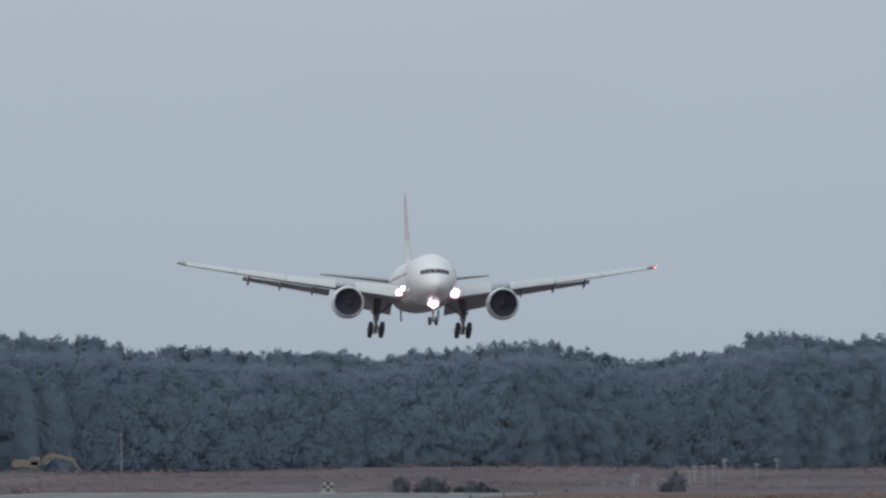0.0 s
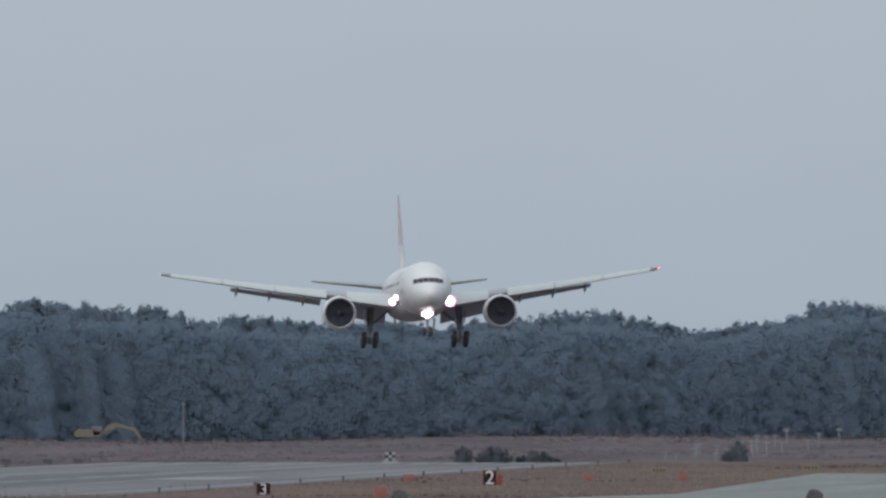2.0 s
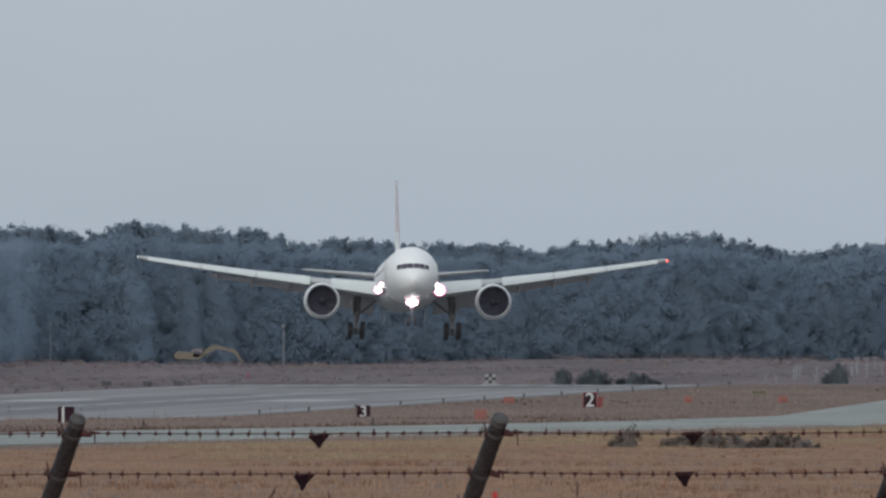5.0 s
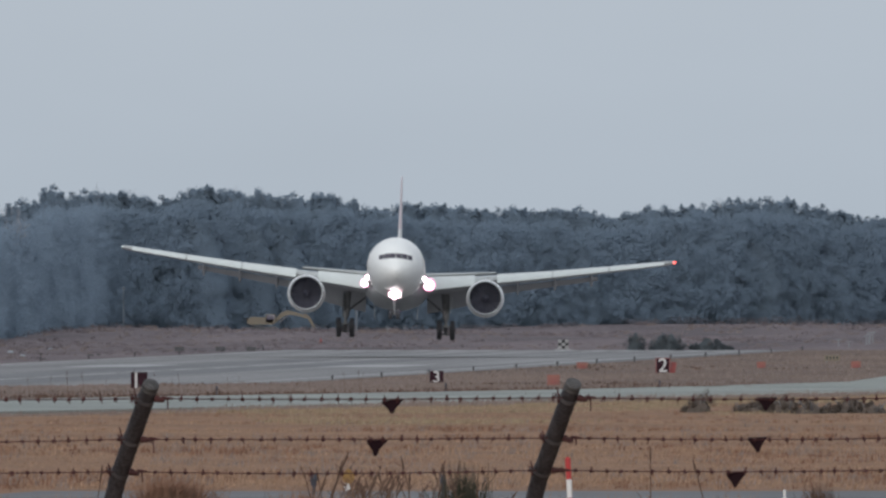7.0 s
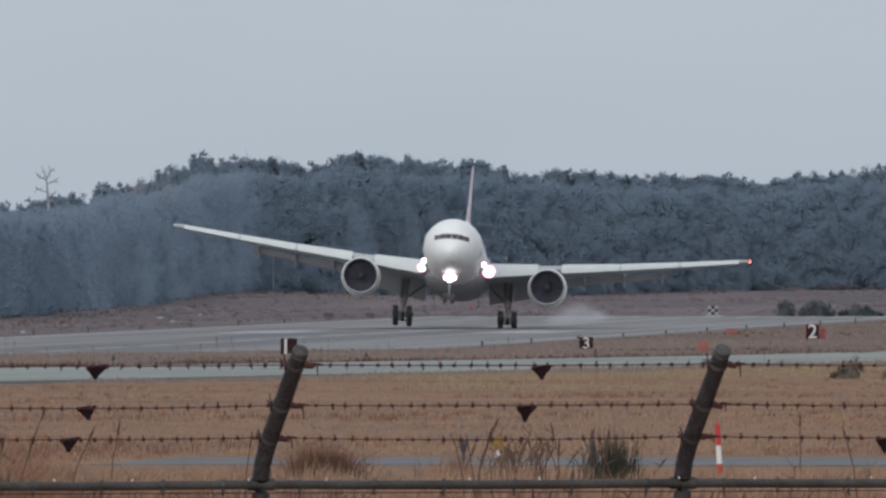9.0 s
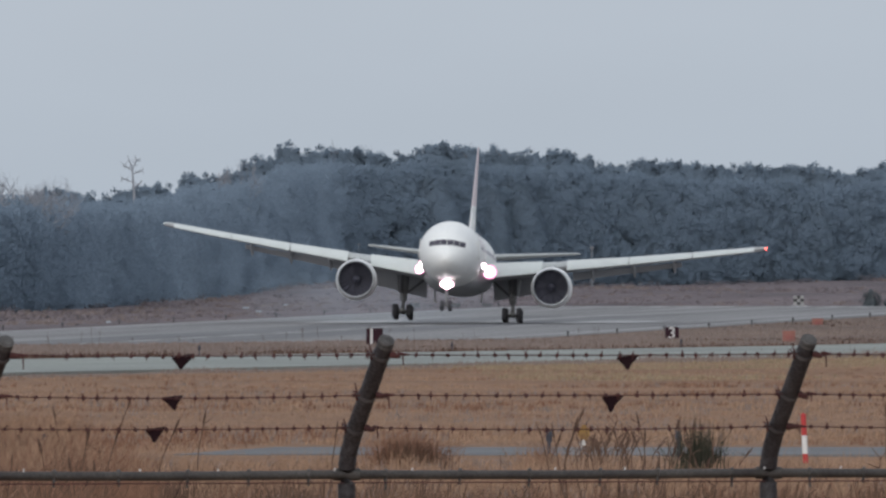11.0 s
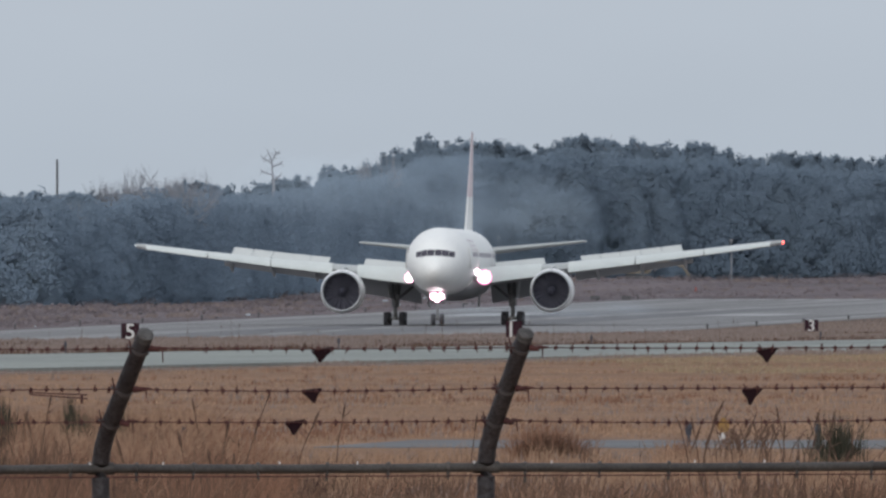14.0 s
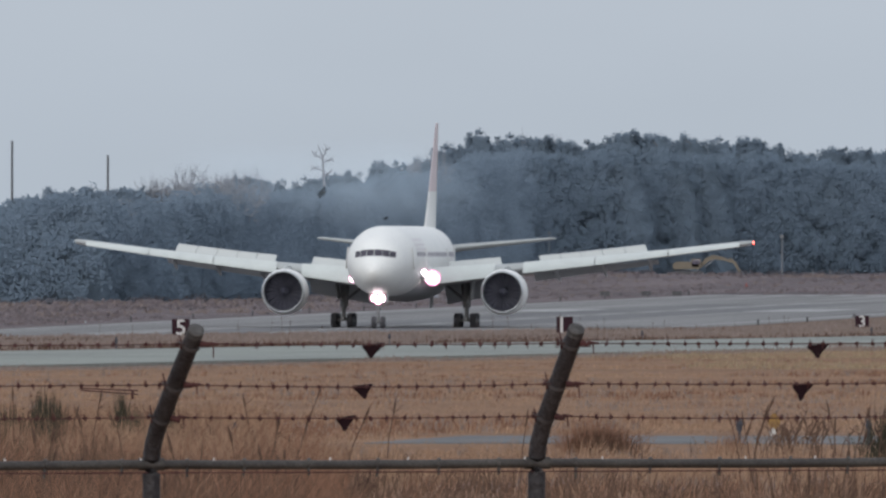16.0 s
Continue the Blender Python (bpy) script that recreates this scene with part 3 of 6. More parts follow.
def edge_boughs():
    """Leafy boughs that close the face of the wood between the trees: fine sprays, all faced to the field so they shade
    evenly.
    """
    rng, dice = random.Random(58), np.random.RandomState(58)
    blobs = []
    a = 111.0
    while a > 44:
        d0, top = along(EDGE, a), along(TOPS, a)
        rise = rng.random() ** 0.85 * 0.84
        d = d0 - 6.5 + 13 * rise * rise + rng.uniform(-1.0, 1.2)
        x = -math.tan(a / 1000) * d
        blobs.append((x, d, ground_z(x, d) + 0.4 + rise * top, rng.uniform(0.6, 1.9)))
        a -= 1000 * rng.uniform(0.035, 0.09) * (0.36 if 84 < a < 97 else 1.0) / d0
    blobs = np.array(blobs)
    many = np.repeat(blobs, (72 * blobs[:, 3]).astype(int), axis=0)
    n = len(many)
    off = dice.normal(0, 1, (n, 3)).clip(-2.1, 2.0) * np.array([0.5, 0.16, 0.42])
    mid = many[:, :3] + off * many[:, 3:]
    face = np.array([0.0, -0.86, 0.5]) + dice.normal(0, 0.14, (n, 3))
    face /= np.linalg.norm(face, axis=1, keepdims=True)
    spin = dice.uniform(0, 2 * math.pi, n)
    ref = np.stack([np.cos(spin), 0.4 * np.ones(n), np.sin(spin)], axis=1)
    u = np.cross(face, ref)
    u /= np.linalg.norm(u, axis=1, keepdims=True)
    v = np.cross(face, u)
    size = dice.uniform(0.09, 0.24, n)[:, None]
    corners = np.stack([mid - u * size, mid - v * size * 0.6, mid + u * size, mid + v * size * 0.6], axis=1).reshape(-1, 3)
    quads = np.arange(4 * n).reshape(-1, 4)
    me = bpy.data.meshes.new("edge_boughs")
    me.from_pydata(corners.tolist(), [], quads.tolist())
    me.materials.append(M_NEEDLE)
    tagged(new("edge_boughs", me), "dense dark needle boughs along the face of the wood", "woods", kind="stuff")


edge_boughs()


def far_wood():
    """The depth of the wood, behind the trees that can be told apart."""
    rng = random.Random(18)
    verts, faces = [], []
    a = 112.0
    while a > 43:
        for _ in range(5):
            d = along(EDGE, a) + rng.uniform(50, 64)
            x = -math.tan(a / 1000) * d
            z = rng.uniform(0.3, along(TOPS, a) * 0.9)
            leaf_quads(rng, Vector((x, d, ground_z(x, d) + z)), 1.6, 22, 0.7, verts, faces, 1.0)
        a -= 1000 * 0.9 / along(EDGE, a)
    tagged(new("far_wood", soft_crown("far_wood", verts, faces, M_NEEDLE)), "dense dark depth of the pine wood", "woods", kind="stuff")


far_wood()


def edge_scrub():
    """Low dull brush between the bare earth and the wood."""
    rng = random.Random(28)
    verts, faces = [], []
    a = 110.0
    while a > 44:
        d = along(EDGE, a) - rng.uniform(3, 34)
        x = -math.tan(a / 1000) * d
        if noise.noise((a * 0.7, d * 0.02, 2)) > -0.12:
            h = rng.uniform(0.3, 1.2) * (1.3 if a < 66 else 0.8)
            leaf_quads(rng, Vector((x, d, ground_z(x, d) + h * 0.4)), h * 0.9, 44, 0.16, verts, faces, 0.6)
        a -= 1000 * rng.uniform(0.25, 0.7) / d
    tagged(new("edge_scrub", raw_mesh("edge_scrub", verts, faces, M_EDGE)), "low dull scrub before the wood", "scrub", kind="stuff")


edge_scrub()


def bank_scrub():
    """Low brush and tussocks strewn over the bare earth between the runway and the wood."""
    rng = random.Random(38)
    for name, label, mat, count, cut, size in (("bank_brush", "low dull brush strewn over the bare earth", M_SCRUB, 5200, -0.05, 1.0), ("bank_tussocks", "dry russet tussocks on the bare earth", M_FARTUFT, 4200, -0.1, 0.75)):
        verts, faces = [], []
        for _ in range(count):
            a = rng.uniform(45, 111)
            edge = along(EDGE, a)
            d = 1 / rng.uniform(1 / edge, 1 / 2350)
            x = -math.tan(a / 1000) * d
            if RUN_L - 4 < x and d < RUN_END + 12:
                continue
            if noise.noise((x * 0.045, d * 0.006, 11 * size)) < cut:
                continue
            h = rng.uniform(0.15, 0.55) * size * (1.25 if d > edge - 350 else 0.8)
            w = h * rng.uniform(1.2, 3.0)
            for _ in range(14):
                c = Vector((x + rng.gauss(0, w * 0.5), d + rng.gauss(0, w), ground_z(x, d) + h * rng.uniform(0.05, 0.75)))
                s = h * rng.uniform(0.18, 0.4)
                k = len(verts)
                t = rng.uniform(-.6, .6)
                verts += [c + Vector((-s, 0, -s * 0.4)), c + Vector((s * 0.2, t * s, -s * 0.5)), c + Vector((s, 0, s * 0.3)), c + Vector((t * s, -t * s, s * 0.8))]
                faces.append((k, k + 1, k + 2, k + 3))
        tagged(new(name, raw_mesh(name, verts, faces, mat)), label, "scrub", kind="stuff")


bank_scrub()


# ---- the airliner: nose towards -y, origin on the ground between the main wheels ----
HULL = [(-31.8, 0.06, 5.0), (-31.5, 0.55, 5.03), (-31.0, 0.95, 5.08), (-30.3, 1.36, 5.18), (-29.4, 1.78, 5.35), (-28.2, 2.22, 5.55), (-26.6, 2.64, 5.74),
        (-24.6, 2.94, 5.88), (-22.0, 3.1, 5.95), (-10, 3.1, 5.95), (2, 3.1, 5.95), (10, 3.1, 5.95), (14, 3.03, 6.02), (18, 2.78, 6.25), (22, 2.33, 6.62),
        (26, 1.68, 7.08), (29.5, 0.98, 7.5), (31.9, 0.3, 7.75)]


def hull_at(y):
    for (a, r0, z0), (b, r1, z1) in zip(HULL, HULL[1:]):
        if a <= y <= b:
            f = (y - a) / (b - a)
            return r0 + (r1 - r0) * f, z0 + (z1 - z0) * f
    return 3.1, 5.95


def nose_y(x, z):
    """How far forward the skin of the nose lies at this x and z."""
    lo, hi = -31.8, -20.0
    for _ in range(30):
        m = (lo + hi) / 2
        r, zc = hull_at(m)
        if x * x + (z - zc) ** 2 > r * r:
            lo = m
        else:
            hi = m
    return hi


WING = [(2.4, -11.2, 15.4, 4.15, 1.75), (5.6, -9.0, 13.2, 4.45, 1.5), (10.2, -5.9, 10.6, 4.95, 1.15), (16.0, -2.0, 8.0, 5.55, 0.9), (23.0, 2.75, 5.3, 6.4, 0.68), (29.6, 7.2, 3.1, 7.25, 0.52), (30.4, 8.2, 2.1, 7.36, 0.4)]
FOIL = [(0.0, 0.0), (0.012, 0.2), (0.05, 0.38), (0.15, 0.52), (0.35, 0.55), (0.6, 0.42), (0.82, 0.2), (1.0, 0.015), (0.82, -0.05), (0.6, -0.2), (0.35, -0.42), (0.15, -0.45), (0.05, -0.33), (0.012, -0.17)]


def wing_at(x):
    for p, q in zip(WING, WING[1:]):
        if p[0] <= x <= q[0]:
            f = (x - p[0]) / (q[0] - p[0])
            return [a + (b - a) * f for a, b in zip(p, q)]
    return list(WING[0])


def foil_ring(x, lead, chord, z, thick, s=1, cut=1.0):
    tilt = math.tan(radians(1.6 - x * 0.05))
    return [(s * x, lead + chord * min(u, cut), z + thick * w - chord * u * tilt + 0.25) for u, w in FOIL]


def slab(bm, a, b, s):
    """A panel between two ribs, each (x, front y, z, rear y, z, thickness)."""
    rings = []
    for x, y0, z0, y1, z1, t in (a, b):
        rings.append([(s * x, y0, z0), (s * x, y0 + (y1 - y0) * 0.25, z0 + (z1 - z0) * 0.25 + t / 2), (s * x, y1, z1 + 0.02), (s * x, y1, z1 - 0.02), (s * x, y0 + (y1 - y0) * 0.3, z0 + (z1 - z0) * 0.3 - t / 2)])
    loft(bm, rings)


def wheel(parent, x, y, z, r, w):
    bm = bmesh.new()
    n = 20
    prof = [(-w / 2, r * 0.55), (-w / 2, r * 0.86), (-w * 0.36, r * 0.98), (0, r), (w * 0.36, r * 0.98), (w / 2, r * 0.86), (w / 2, r * 0.55)]
    loft(bm, [[(px, pr * math.cos(2 * math.pi * i / n), pr * math.sin(2 * math.pi * i / n)) for i in range(n)] for px, pr in prof])
    tyre = part("tyre", bm, M_TYRE, parent, "black rubber tyre", at=pose(x, y, z))
    bm = bmesh.new()
    loft(bm, [[(px, pr * math.cos(2 * math.pi * i / 14), pr * math.sin(2 * math.pi * i / 14)) for i in range(14)] for px, pr in ((-w * 0.53, r * 0.2), (-w * 0.4, r * 0.54), (w * 0.4, r * 0.54), (w * 0.53, r * 0.2))])
    part("rim", bm, M_STRUT, parent, at=pose(x, y, z))


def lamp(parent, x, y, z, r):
    """A forward-facing round landing light; the shallow ring round it glows pink in place of glare."""
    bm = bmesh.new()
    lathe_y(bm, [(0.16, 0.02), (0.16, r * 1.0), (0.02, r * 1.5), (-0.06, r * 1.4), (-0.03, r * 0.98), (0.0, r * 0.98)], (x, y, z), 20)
    part("lamp_halo", bm, M_LAMP_HALO, parent, "pink glare halo round the lamp, put in as a glowing ring")
    bm = bmesh.new()
    lathe_y(bm, [(0.02, r), (-0.1, r * 0.92), (-0.2, r * 0.6), (-0.25, 0.02)], (x, y, z), 20)
    part("landing_light", bm, M_LAMP, parent, "brilliant white landing light")


def engine(plane, s):
    cx, cy, cz = s * 9.75, -12.6, 3.2
    bm = bmesh.new()
    lathe_y(bm, [(0.25, 1.84), (0.8, 1.97), (1.9, 2.06), (3.4, 2.02), (4.9, 1.82), (5.9, 1.55), (5.85, 1.45), (4.5, 1.5), (1.6, 1.72)], (cx, cy, cz))
    nac = part("engine_nacelle", bm, M_WHITE, plane, "white rounded engine cowling")
    bm = bmesh.new()
    lathe_y(bm, [(0.55, 1.68), (0.2, 1.69), (0.02, 1.745), (0.0, 1.79), (0.06, 1.85), (0.3, 1.90), (0.27, 1.80), (0.3, 1.74)], (cx, cy, cz))
    part("intake_lip", bm, M_METAL, nac, "bare metal intake lip")
    bm = bmesh.new()
    lathe_y(bm, [(0.5, 1.685), (1.5, 1.71), (1.56, 1.71), (1.58, 0.3)], (cx, cy, cz))
    part("intake_duct", bm, M_FAN, nac)
    bm = bmesh.new()
    p = [(-0.04, 0.38, 1.2), (-0.18, 1.68, 1.1), (0.18, 1.68, 1.42), (0.04, 0.38, 1.45)]
    vs = [bm.verts.new((q[0], q[2], q[1])) for q in p] + [bm.verts.new((q[0], q[2] + 0.04, q[1])) for q in p]
    for q in ((0, 1, 2, 3), (7, 6, 5, 4), (0, 4, 5, 1), (1, 5, 6, 2), (2, 6, 7, 3), (3, 7, 4, 0)):
        bm.faces.new([vs[j] for j in q])
    blade = mesh_of("fan_blade", bm, M_FAN)
    for i in range(22):
        ob = new("fan_blade", blade)
        ob.parent, ob.matrix_basis = nac, pose(cx, cy, cz, 0, 360 * i / 22, 0)
    bm = bmesh.new()
    lathe_y(bm, [(0.5, 0.01), (0.7, 0.16), (0.95, 0.3), (1.25, 0.42)], (cx, cy, cz), 20)
    part("spinner", bm, M_FAN, nac)
    bm = bmesh.new()
    box(bm, (0.16, 0.05, 0.1), (cx + 0.1, cy + 0.72, cz + 0.06), (0, 30, 0))
    part("spinner_mark", bm, M_PAINT, nac, "white spiral mark", False)
    bm = bmesh.new()
    lathe_y(bm, [(4.6, 1.2), (6.0, 1.05), (7.2, 0.78), (7.9, 0.5), (8.6, 0.05)], (cx, cy, cz), 28)
    part("exhaust_core", bm, M_DARKMETAL, nac)
    bm = bmesh.new()
    loft(bm, [[(cx - w, y, z0), (cx + w, y, z0), (cx + w * 0.7, y, z1), (cx - w * 0.7, y, z1)] for y, w, z0, z1 in ((-11.4, 0.1, 5.0, 5.2), (-10.4, 0.22, 4.9, 5.45), (-8.0, 0.28, 4.7, 5.5), (-5.0, 0.28, 4.2, 5.3), (-1.5, 0.1, 4.4, 4.8))])
    part("pylon", bm, M_GREYPAINT, plane)


def main_gear(plane, s):
    cx = s * 5.5
    bm = bmesh.new()
    tube(bm, (cx, 0, 0.75), (cx, 0, 2.2), 0.2, 0.2, 14)
    tube(bm, (cx, 0, 1.8), (cx - s * 0.15, -0.2, 4.6), 0.36, 0.46, 14)
    box(bm, (0.5, 0.5, 0.7), (cx - s * 0.05, -0.25, 2.6), bevel=0.08)
    tube(bm, (cx, 0.1, 2.3), (cx - s * 2.2, 0.2, 4.1), 0.12, 0.12, 8)
    tube(bm, (cx, -0.1, 2.2), (cx, -2.4, 4.2), 0.11, 0.11, 8)
    gear = part("main_gear", bm, M_STRUT, plane, "grey steel landing gear leg")
    bm = bmesh.new()
    box(bm, (0.34, 3.3, 0.36), (0, 0, 0), bevel=0.06)
    for y in (-1.45, 0, 1.45):
        tube(bm, (-0.75, y, -0.06), (0.75, y, -0.06), 0.11, 0.11, 8)
    truck = part("gear_truck", bm, M_STRUT, plane, "six-wheel landing gear truck", at=pose(cx, 0, 0.72))
    for y in (-1.45, 0, 1.45):
        for o in (-0.72, 0.72):
            wheel(truck, o, y, -0.06, 0.66, 0.54)
    bm = bmesh.new()
    box(bm, (0.07, 2.6, 1.7), (cx + s * 0.55, -0.1, 3.4), (0, s * 6, 0), 0.02)
    part("leg_door", bm, M_BELLY, gear, "open grey gear door")
    bm = bmesh.new()
    box(bm, (0.06, 3.0, 1.5), (s * 2.35, 0.1, 2.5), (0, s * 4, 0), 0.02)
    part("gear_door", bm, M_BELLY, gear, "open grey gear door")
    return gear, truck, cx


def nose_gear(plane):
    bm = bmesh.new()
    tube(bm, (0, -25.9, 0.5), (0, -25.9, 1.7), 0.11, 0.11, 12)
    tube(bm, (0, -25.9, 1.5), (0, -25.7, 3.6), 0.17, 0.17, 12)
    tube(bm, (0, -25.8, 1.6), (0, -23.9, 3.2), 0.08, 0.08, 8)
    tube(bm, (-0.5, -25.9, 0.53), (0.5, -25.9, 0.53), 0.09, 0.09, 8)
    gear = part("nose_gear", bm, M_STRUT, plane, "grey steel nose gear leg")
    for o in (-0.4, 0.4):
        wheel(gear, o, -25.9, 0.53, 0.53, 0.4)
    for o in (-1, 1):
        bm = bmesh.new()
        box(bm, (0.05, 2.0, 0.85), (o * 0.72, -25.4, 2.75), (0, o * 8, 0), 0.015)
        part("gear_door", bm, M_WHITE, gear)
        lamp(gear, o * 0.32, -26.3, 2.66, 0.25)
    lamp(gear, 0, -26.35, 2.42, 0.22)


def airliner():
    plane = thing("airliner", "white twin-engine jet airliner landing with gear down and lights on", "airplane")
    bm = bmesh.new()
    made = loft(bm, [ring_y(0, y, z, r, 48) for y, r, z in HULL])
    fus = part("fuselage", bm, M_WHITE, plane, "glossy white rounded fuselage")
    # cockpit panes follow the curve of the nose
    for s in (-1, 1):
        for x0, x1, zl, zh in ((0.025, 0.66, 6.40, 6.96), (0.69, 1.28, 6.42, 6.98), (1.31, 1.80, 6.44, 6.96)):
            bm = bmesh.new()
            g = []
            for j in range(4):
                row = []
                for i in range(5):
                    x = x0 + (x1 - x0) * i / 4
                    z = zl + (zh - zl) * j / 3 - 0.16 * max(0.0, x - 0.5)
                    row.append(bm.verts.new((s * x, nose_y(x, z) - 0.03, z)))
                g.append(row)
            for j in range(3):
                for i in range(4):
                    bm.faces.new((g[j][i], g[j][i + 1], g[j + 1][i + 1], g[j + 1][i]))
            bmesh.ops.solidify(bm, geom=bm.faces[:], thickness=0.03)
            part("cockpit_window", bm, M_GLASS, fus, "dark cockpit pane")
    # cabin windows and doors on both flanks
    for s in (-1, 1):
        bm = bmesh.new()
        for i in range(74):
            y = -21.5 + i * 0.53
            if abs(y + 12.5) < 0.7 or abs(y - 8) < 0.7:
                continue
            r, zc = hull_at(y)
            a = math.asin(min(1, (6.55 - zc) / r))
            box(bm, (0.05, 0.26, 0.4), (s * (r * math.cos(a)), y, 6.55), (0, -s * math.degrees(a), 0))
        tagged(part("cabin_windows", bm, M_CABIN, fus, "row of small grey cabin windows", False), kind="stuff")
        for y in (-24.0, -12.5, 8.0, 17.0):
            bm = bmesh.new()
            r, zc = hull_at(y)
            a = math.asin((6.2 - zc) / r)
            box(bm, (0.05, 1.15, 1.9), (s * (r * math.cos(a) - 0.0), y, 6.2), (0, -s * math.degrees(a), 0), 0.02)
            part("cabin_door", bm, M_WHITE, fus)
        bm = bmesh.new()
        for j in range(7):
            for i in range(3):
                y = -20.2 + j * 1.35
                r, zc = hull_at(y)
                z = 6.98 + i * 0.42
                a = math.asin((z - zc) / r)
                box(bm, (0.03, 0.75, 0.30), (s * (r * math.cos(a) + 0.0), y, z), (0, -s * math.degrees(a), 0))
        tagged(part("side_title", bm, M_TITLE, fus, "faint lilac lettering bars", False), kind="stuff")
    bm = bmesh.new()
    loft(bm, [[(w * math.cos(2 * math.pi * i / 28), y, 4.1 + (h if math.sin(2 * math.pi * i / 28) < 0 else 0.6) * math.sin(2 * math.pi * i / 28)) for i in range(28)]
              for y, w, h in ((-15, 0.6, 0.5), (-12.5, 2.6, 1.25), (-9, 3.3, 1.7), (0, 3.4, 1.8), (7, 3.1, 1.7), (11, 2.2, 1.2), (14, 0.5, 0.4))])
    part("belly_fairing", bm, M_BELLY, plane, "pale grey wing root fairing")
    # tail
    bm = bmesh.new()
    loft(bm, [[(0, y0, z), (t / 2, y0 + c * 0.15, z), (t / 2 * 0.9, y0 + c * 0.5, z), (0, y0 + c, z), (-t / 2 * 0.9, y0 + c * 0.5, z), (-t / 2, y0 + c * 0.15, z)]
              for z, y0, c, t in ((8.3, 18.6, 10.8, 0.8), (9.3, 20.6, 9.5, 0.6), (12.2, 23.6, 7.2, 0.42))])
    fin = part("tail_fin", bm, M_WHITE, plane, "white lower tail fin")
    bm = bmesh.new()
    loft(bm, [[(0, y0, z), (t / 2, y0 + c * 0.15, z), (t / 2 * 0.9, y0 + c * 0.5, z), (0, y0 + c, z), (-t / 2 * 0.9, y0 + c * 0.5, z), (-t / 2, y0 + c * 0.15, z)]
              for z, y0, c, t in ((12.2, 23.6, 7.2, 0.42), (15.2, 26.6, 5.0, 0.28), (18.1, 29.5, 2.9, 0.16), (18.4, 30.2, 2.0, 0.1))])
    part("fin_upper", bm, M_RED, fin, "faded pinkish red upper tail fin")
    for s in (-1, 1):
        bm = bmesh.new()
        loft(bm, [foil_ring(x, y, c, z - 0.25, t, s) for x, y, c, z, t in ((0.8, 23.2, 7.2, 6.95, 0.75), (5.5, 26.5, 4.9, 7.45, 0.5), (10.4, 29.7, 2.6, 7.95, 0.26), (10.75, 30.1, 2.0, 7.98, 0.15))])
        part("stabiliser", bm, M_GREYPAINT, plane, "pale grey tailplane")
    moving = {"wing": [], "gear": [], "spoiler": []}
    for s in (-1, 1):
        bm = bmesh.new()
        loft(bm, [foil_ring(x, y, c, z, t, s) for x, y, c, z, t in WING])
        pivot = Vector((s * 2.6, 0, 4.3))
        bm.normal_update()
        bmesh.ops.recalc_face_normals(bm, faces=bm.faces[:])
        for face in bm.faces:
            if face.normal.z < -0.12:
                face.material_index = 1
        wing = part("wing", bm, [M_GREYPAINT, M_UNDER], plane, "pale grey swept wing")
        moving["wing"].append((wing, s))
        # drooped leading-edge slats
        for x0, x1 in ((3.4, 8.6), (11.0, 17.0), (17.1, 23.2), (23.3, 29.3)):
            bm = bmesh.new()
            ribs = []
            for x in (x0, x1):
                _, y, c, z, t = wing_at(x)
                zz = z + 0.25
                ribs.append([(s * x, y + d, zz + e * t) for d, e in ((-0.55, -0.36), (-0.45, -0.08), (-0.1, 0.24), (0.5, 0.54), (0.52, 0.46), (0.0, 0.08), (-0.3, -0.24), (-0.45, -0.40))])
            loft(bm, ribs)
            bmesh.ops.recalc_face_normals(bm, faces=bm.faces[:])
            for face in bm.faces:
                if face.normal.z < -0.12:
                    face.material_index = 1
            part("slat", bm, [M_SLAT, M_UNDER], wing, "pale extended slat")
        # flaps run out and down
        for x0, x1, reach, drop in ((3.3, 8.9, 3.4, 2.0), (11.2, 22.0, 2.2, 0.72)):
            bm = bmesh.new()
            ribs = []
            for x in (x0, x1):
                _, y, c, z, t = wing_at(x)
                k = c / wing_at(x0)[2]
                ribs.append((x, y + c * 0.84, z - 0.15, y + c * 0.84 + reach * k, z - 0.15 - drop * k, 0.34 * k))
            slab(bm, ribs[0], ribs[1], s)
            part("flap", bm, M_FLAP, wing, "lowered grey flap")
        for x in (8.9, 13.2, 17.3, 21.3):
            _, y, c, z, t = wing_at(x)
            bm = bmesh.new()
            loft(bm, [ring_y(s * x, y + c * f, z + 0.05 - d, r, 10, r * 1.5) for f, d, r in ((0.5, 0.1, 0.04), (0.65, 0.32, 0.17), (0.9, 0.5, 0.2), (1.1, 0.85, 0.15), (1.28, 1.15, 0.03))])
            part("flap_fairing", bm, M_FLAP, wing)
        # spoilers hinge along their front edge
        for x0, x1 in ((4.1, 6.3), (6.4, 8.6), (12.0, 13.7), (13.8, 15.5), (15.6, 17.4), (17.5, 19.3), (19.4, 21.2)):
            _, y, c, z, t = wing_at((x0 + x1) / 2)
            _, ya, ca, za, ta = wing_at(x0)
            _, yb, cb, zb, tb = wing_at(x1)
            f = 0.70
            tilt = math.tan(radians(1.6 - x0 * 0.05))
            pa = Vector((s * x0, ya + ca * f, za + 0.25 + ta * 0.36 - ca * f * tilt))
            pb = Vector((s * x1, yb + cb * f, zb + 0.25 + tb * 0.36 - cb * f * tilt))
            mid = (pa + pb) / 2
            axis = (pb - pa)
            turn = Matrix.Translation(mid) @ pose(0, 0, 0, 0, -math.degrees(math.atan2(axis.z, abs(axis.x))) * s, math.degrees(math.atan2(axis.y * s, abs(axis.x))) )
            length, deep = axis.length + 0.06, 1.25 if x0 < 9 else 1.0
            bm = bmesh.new()
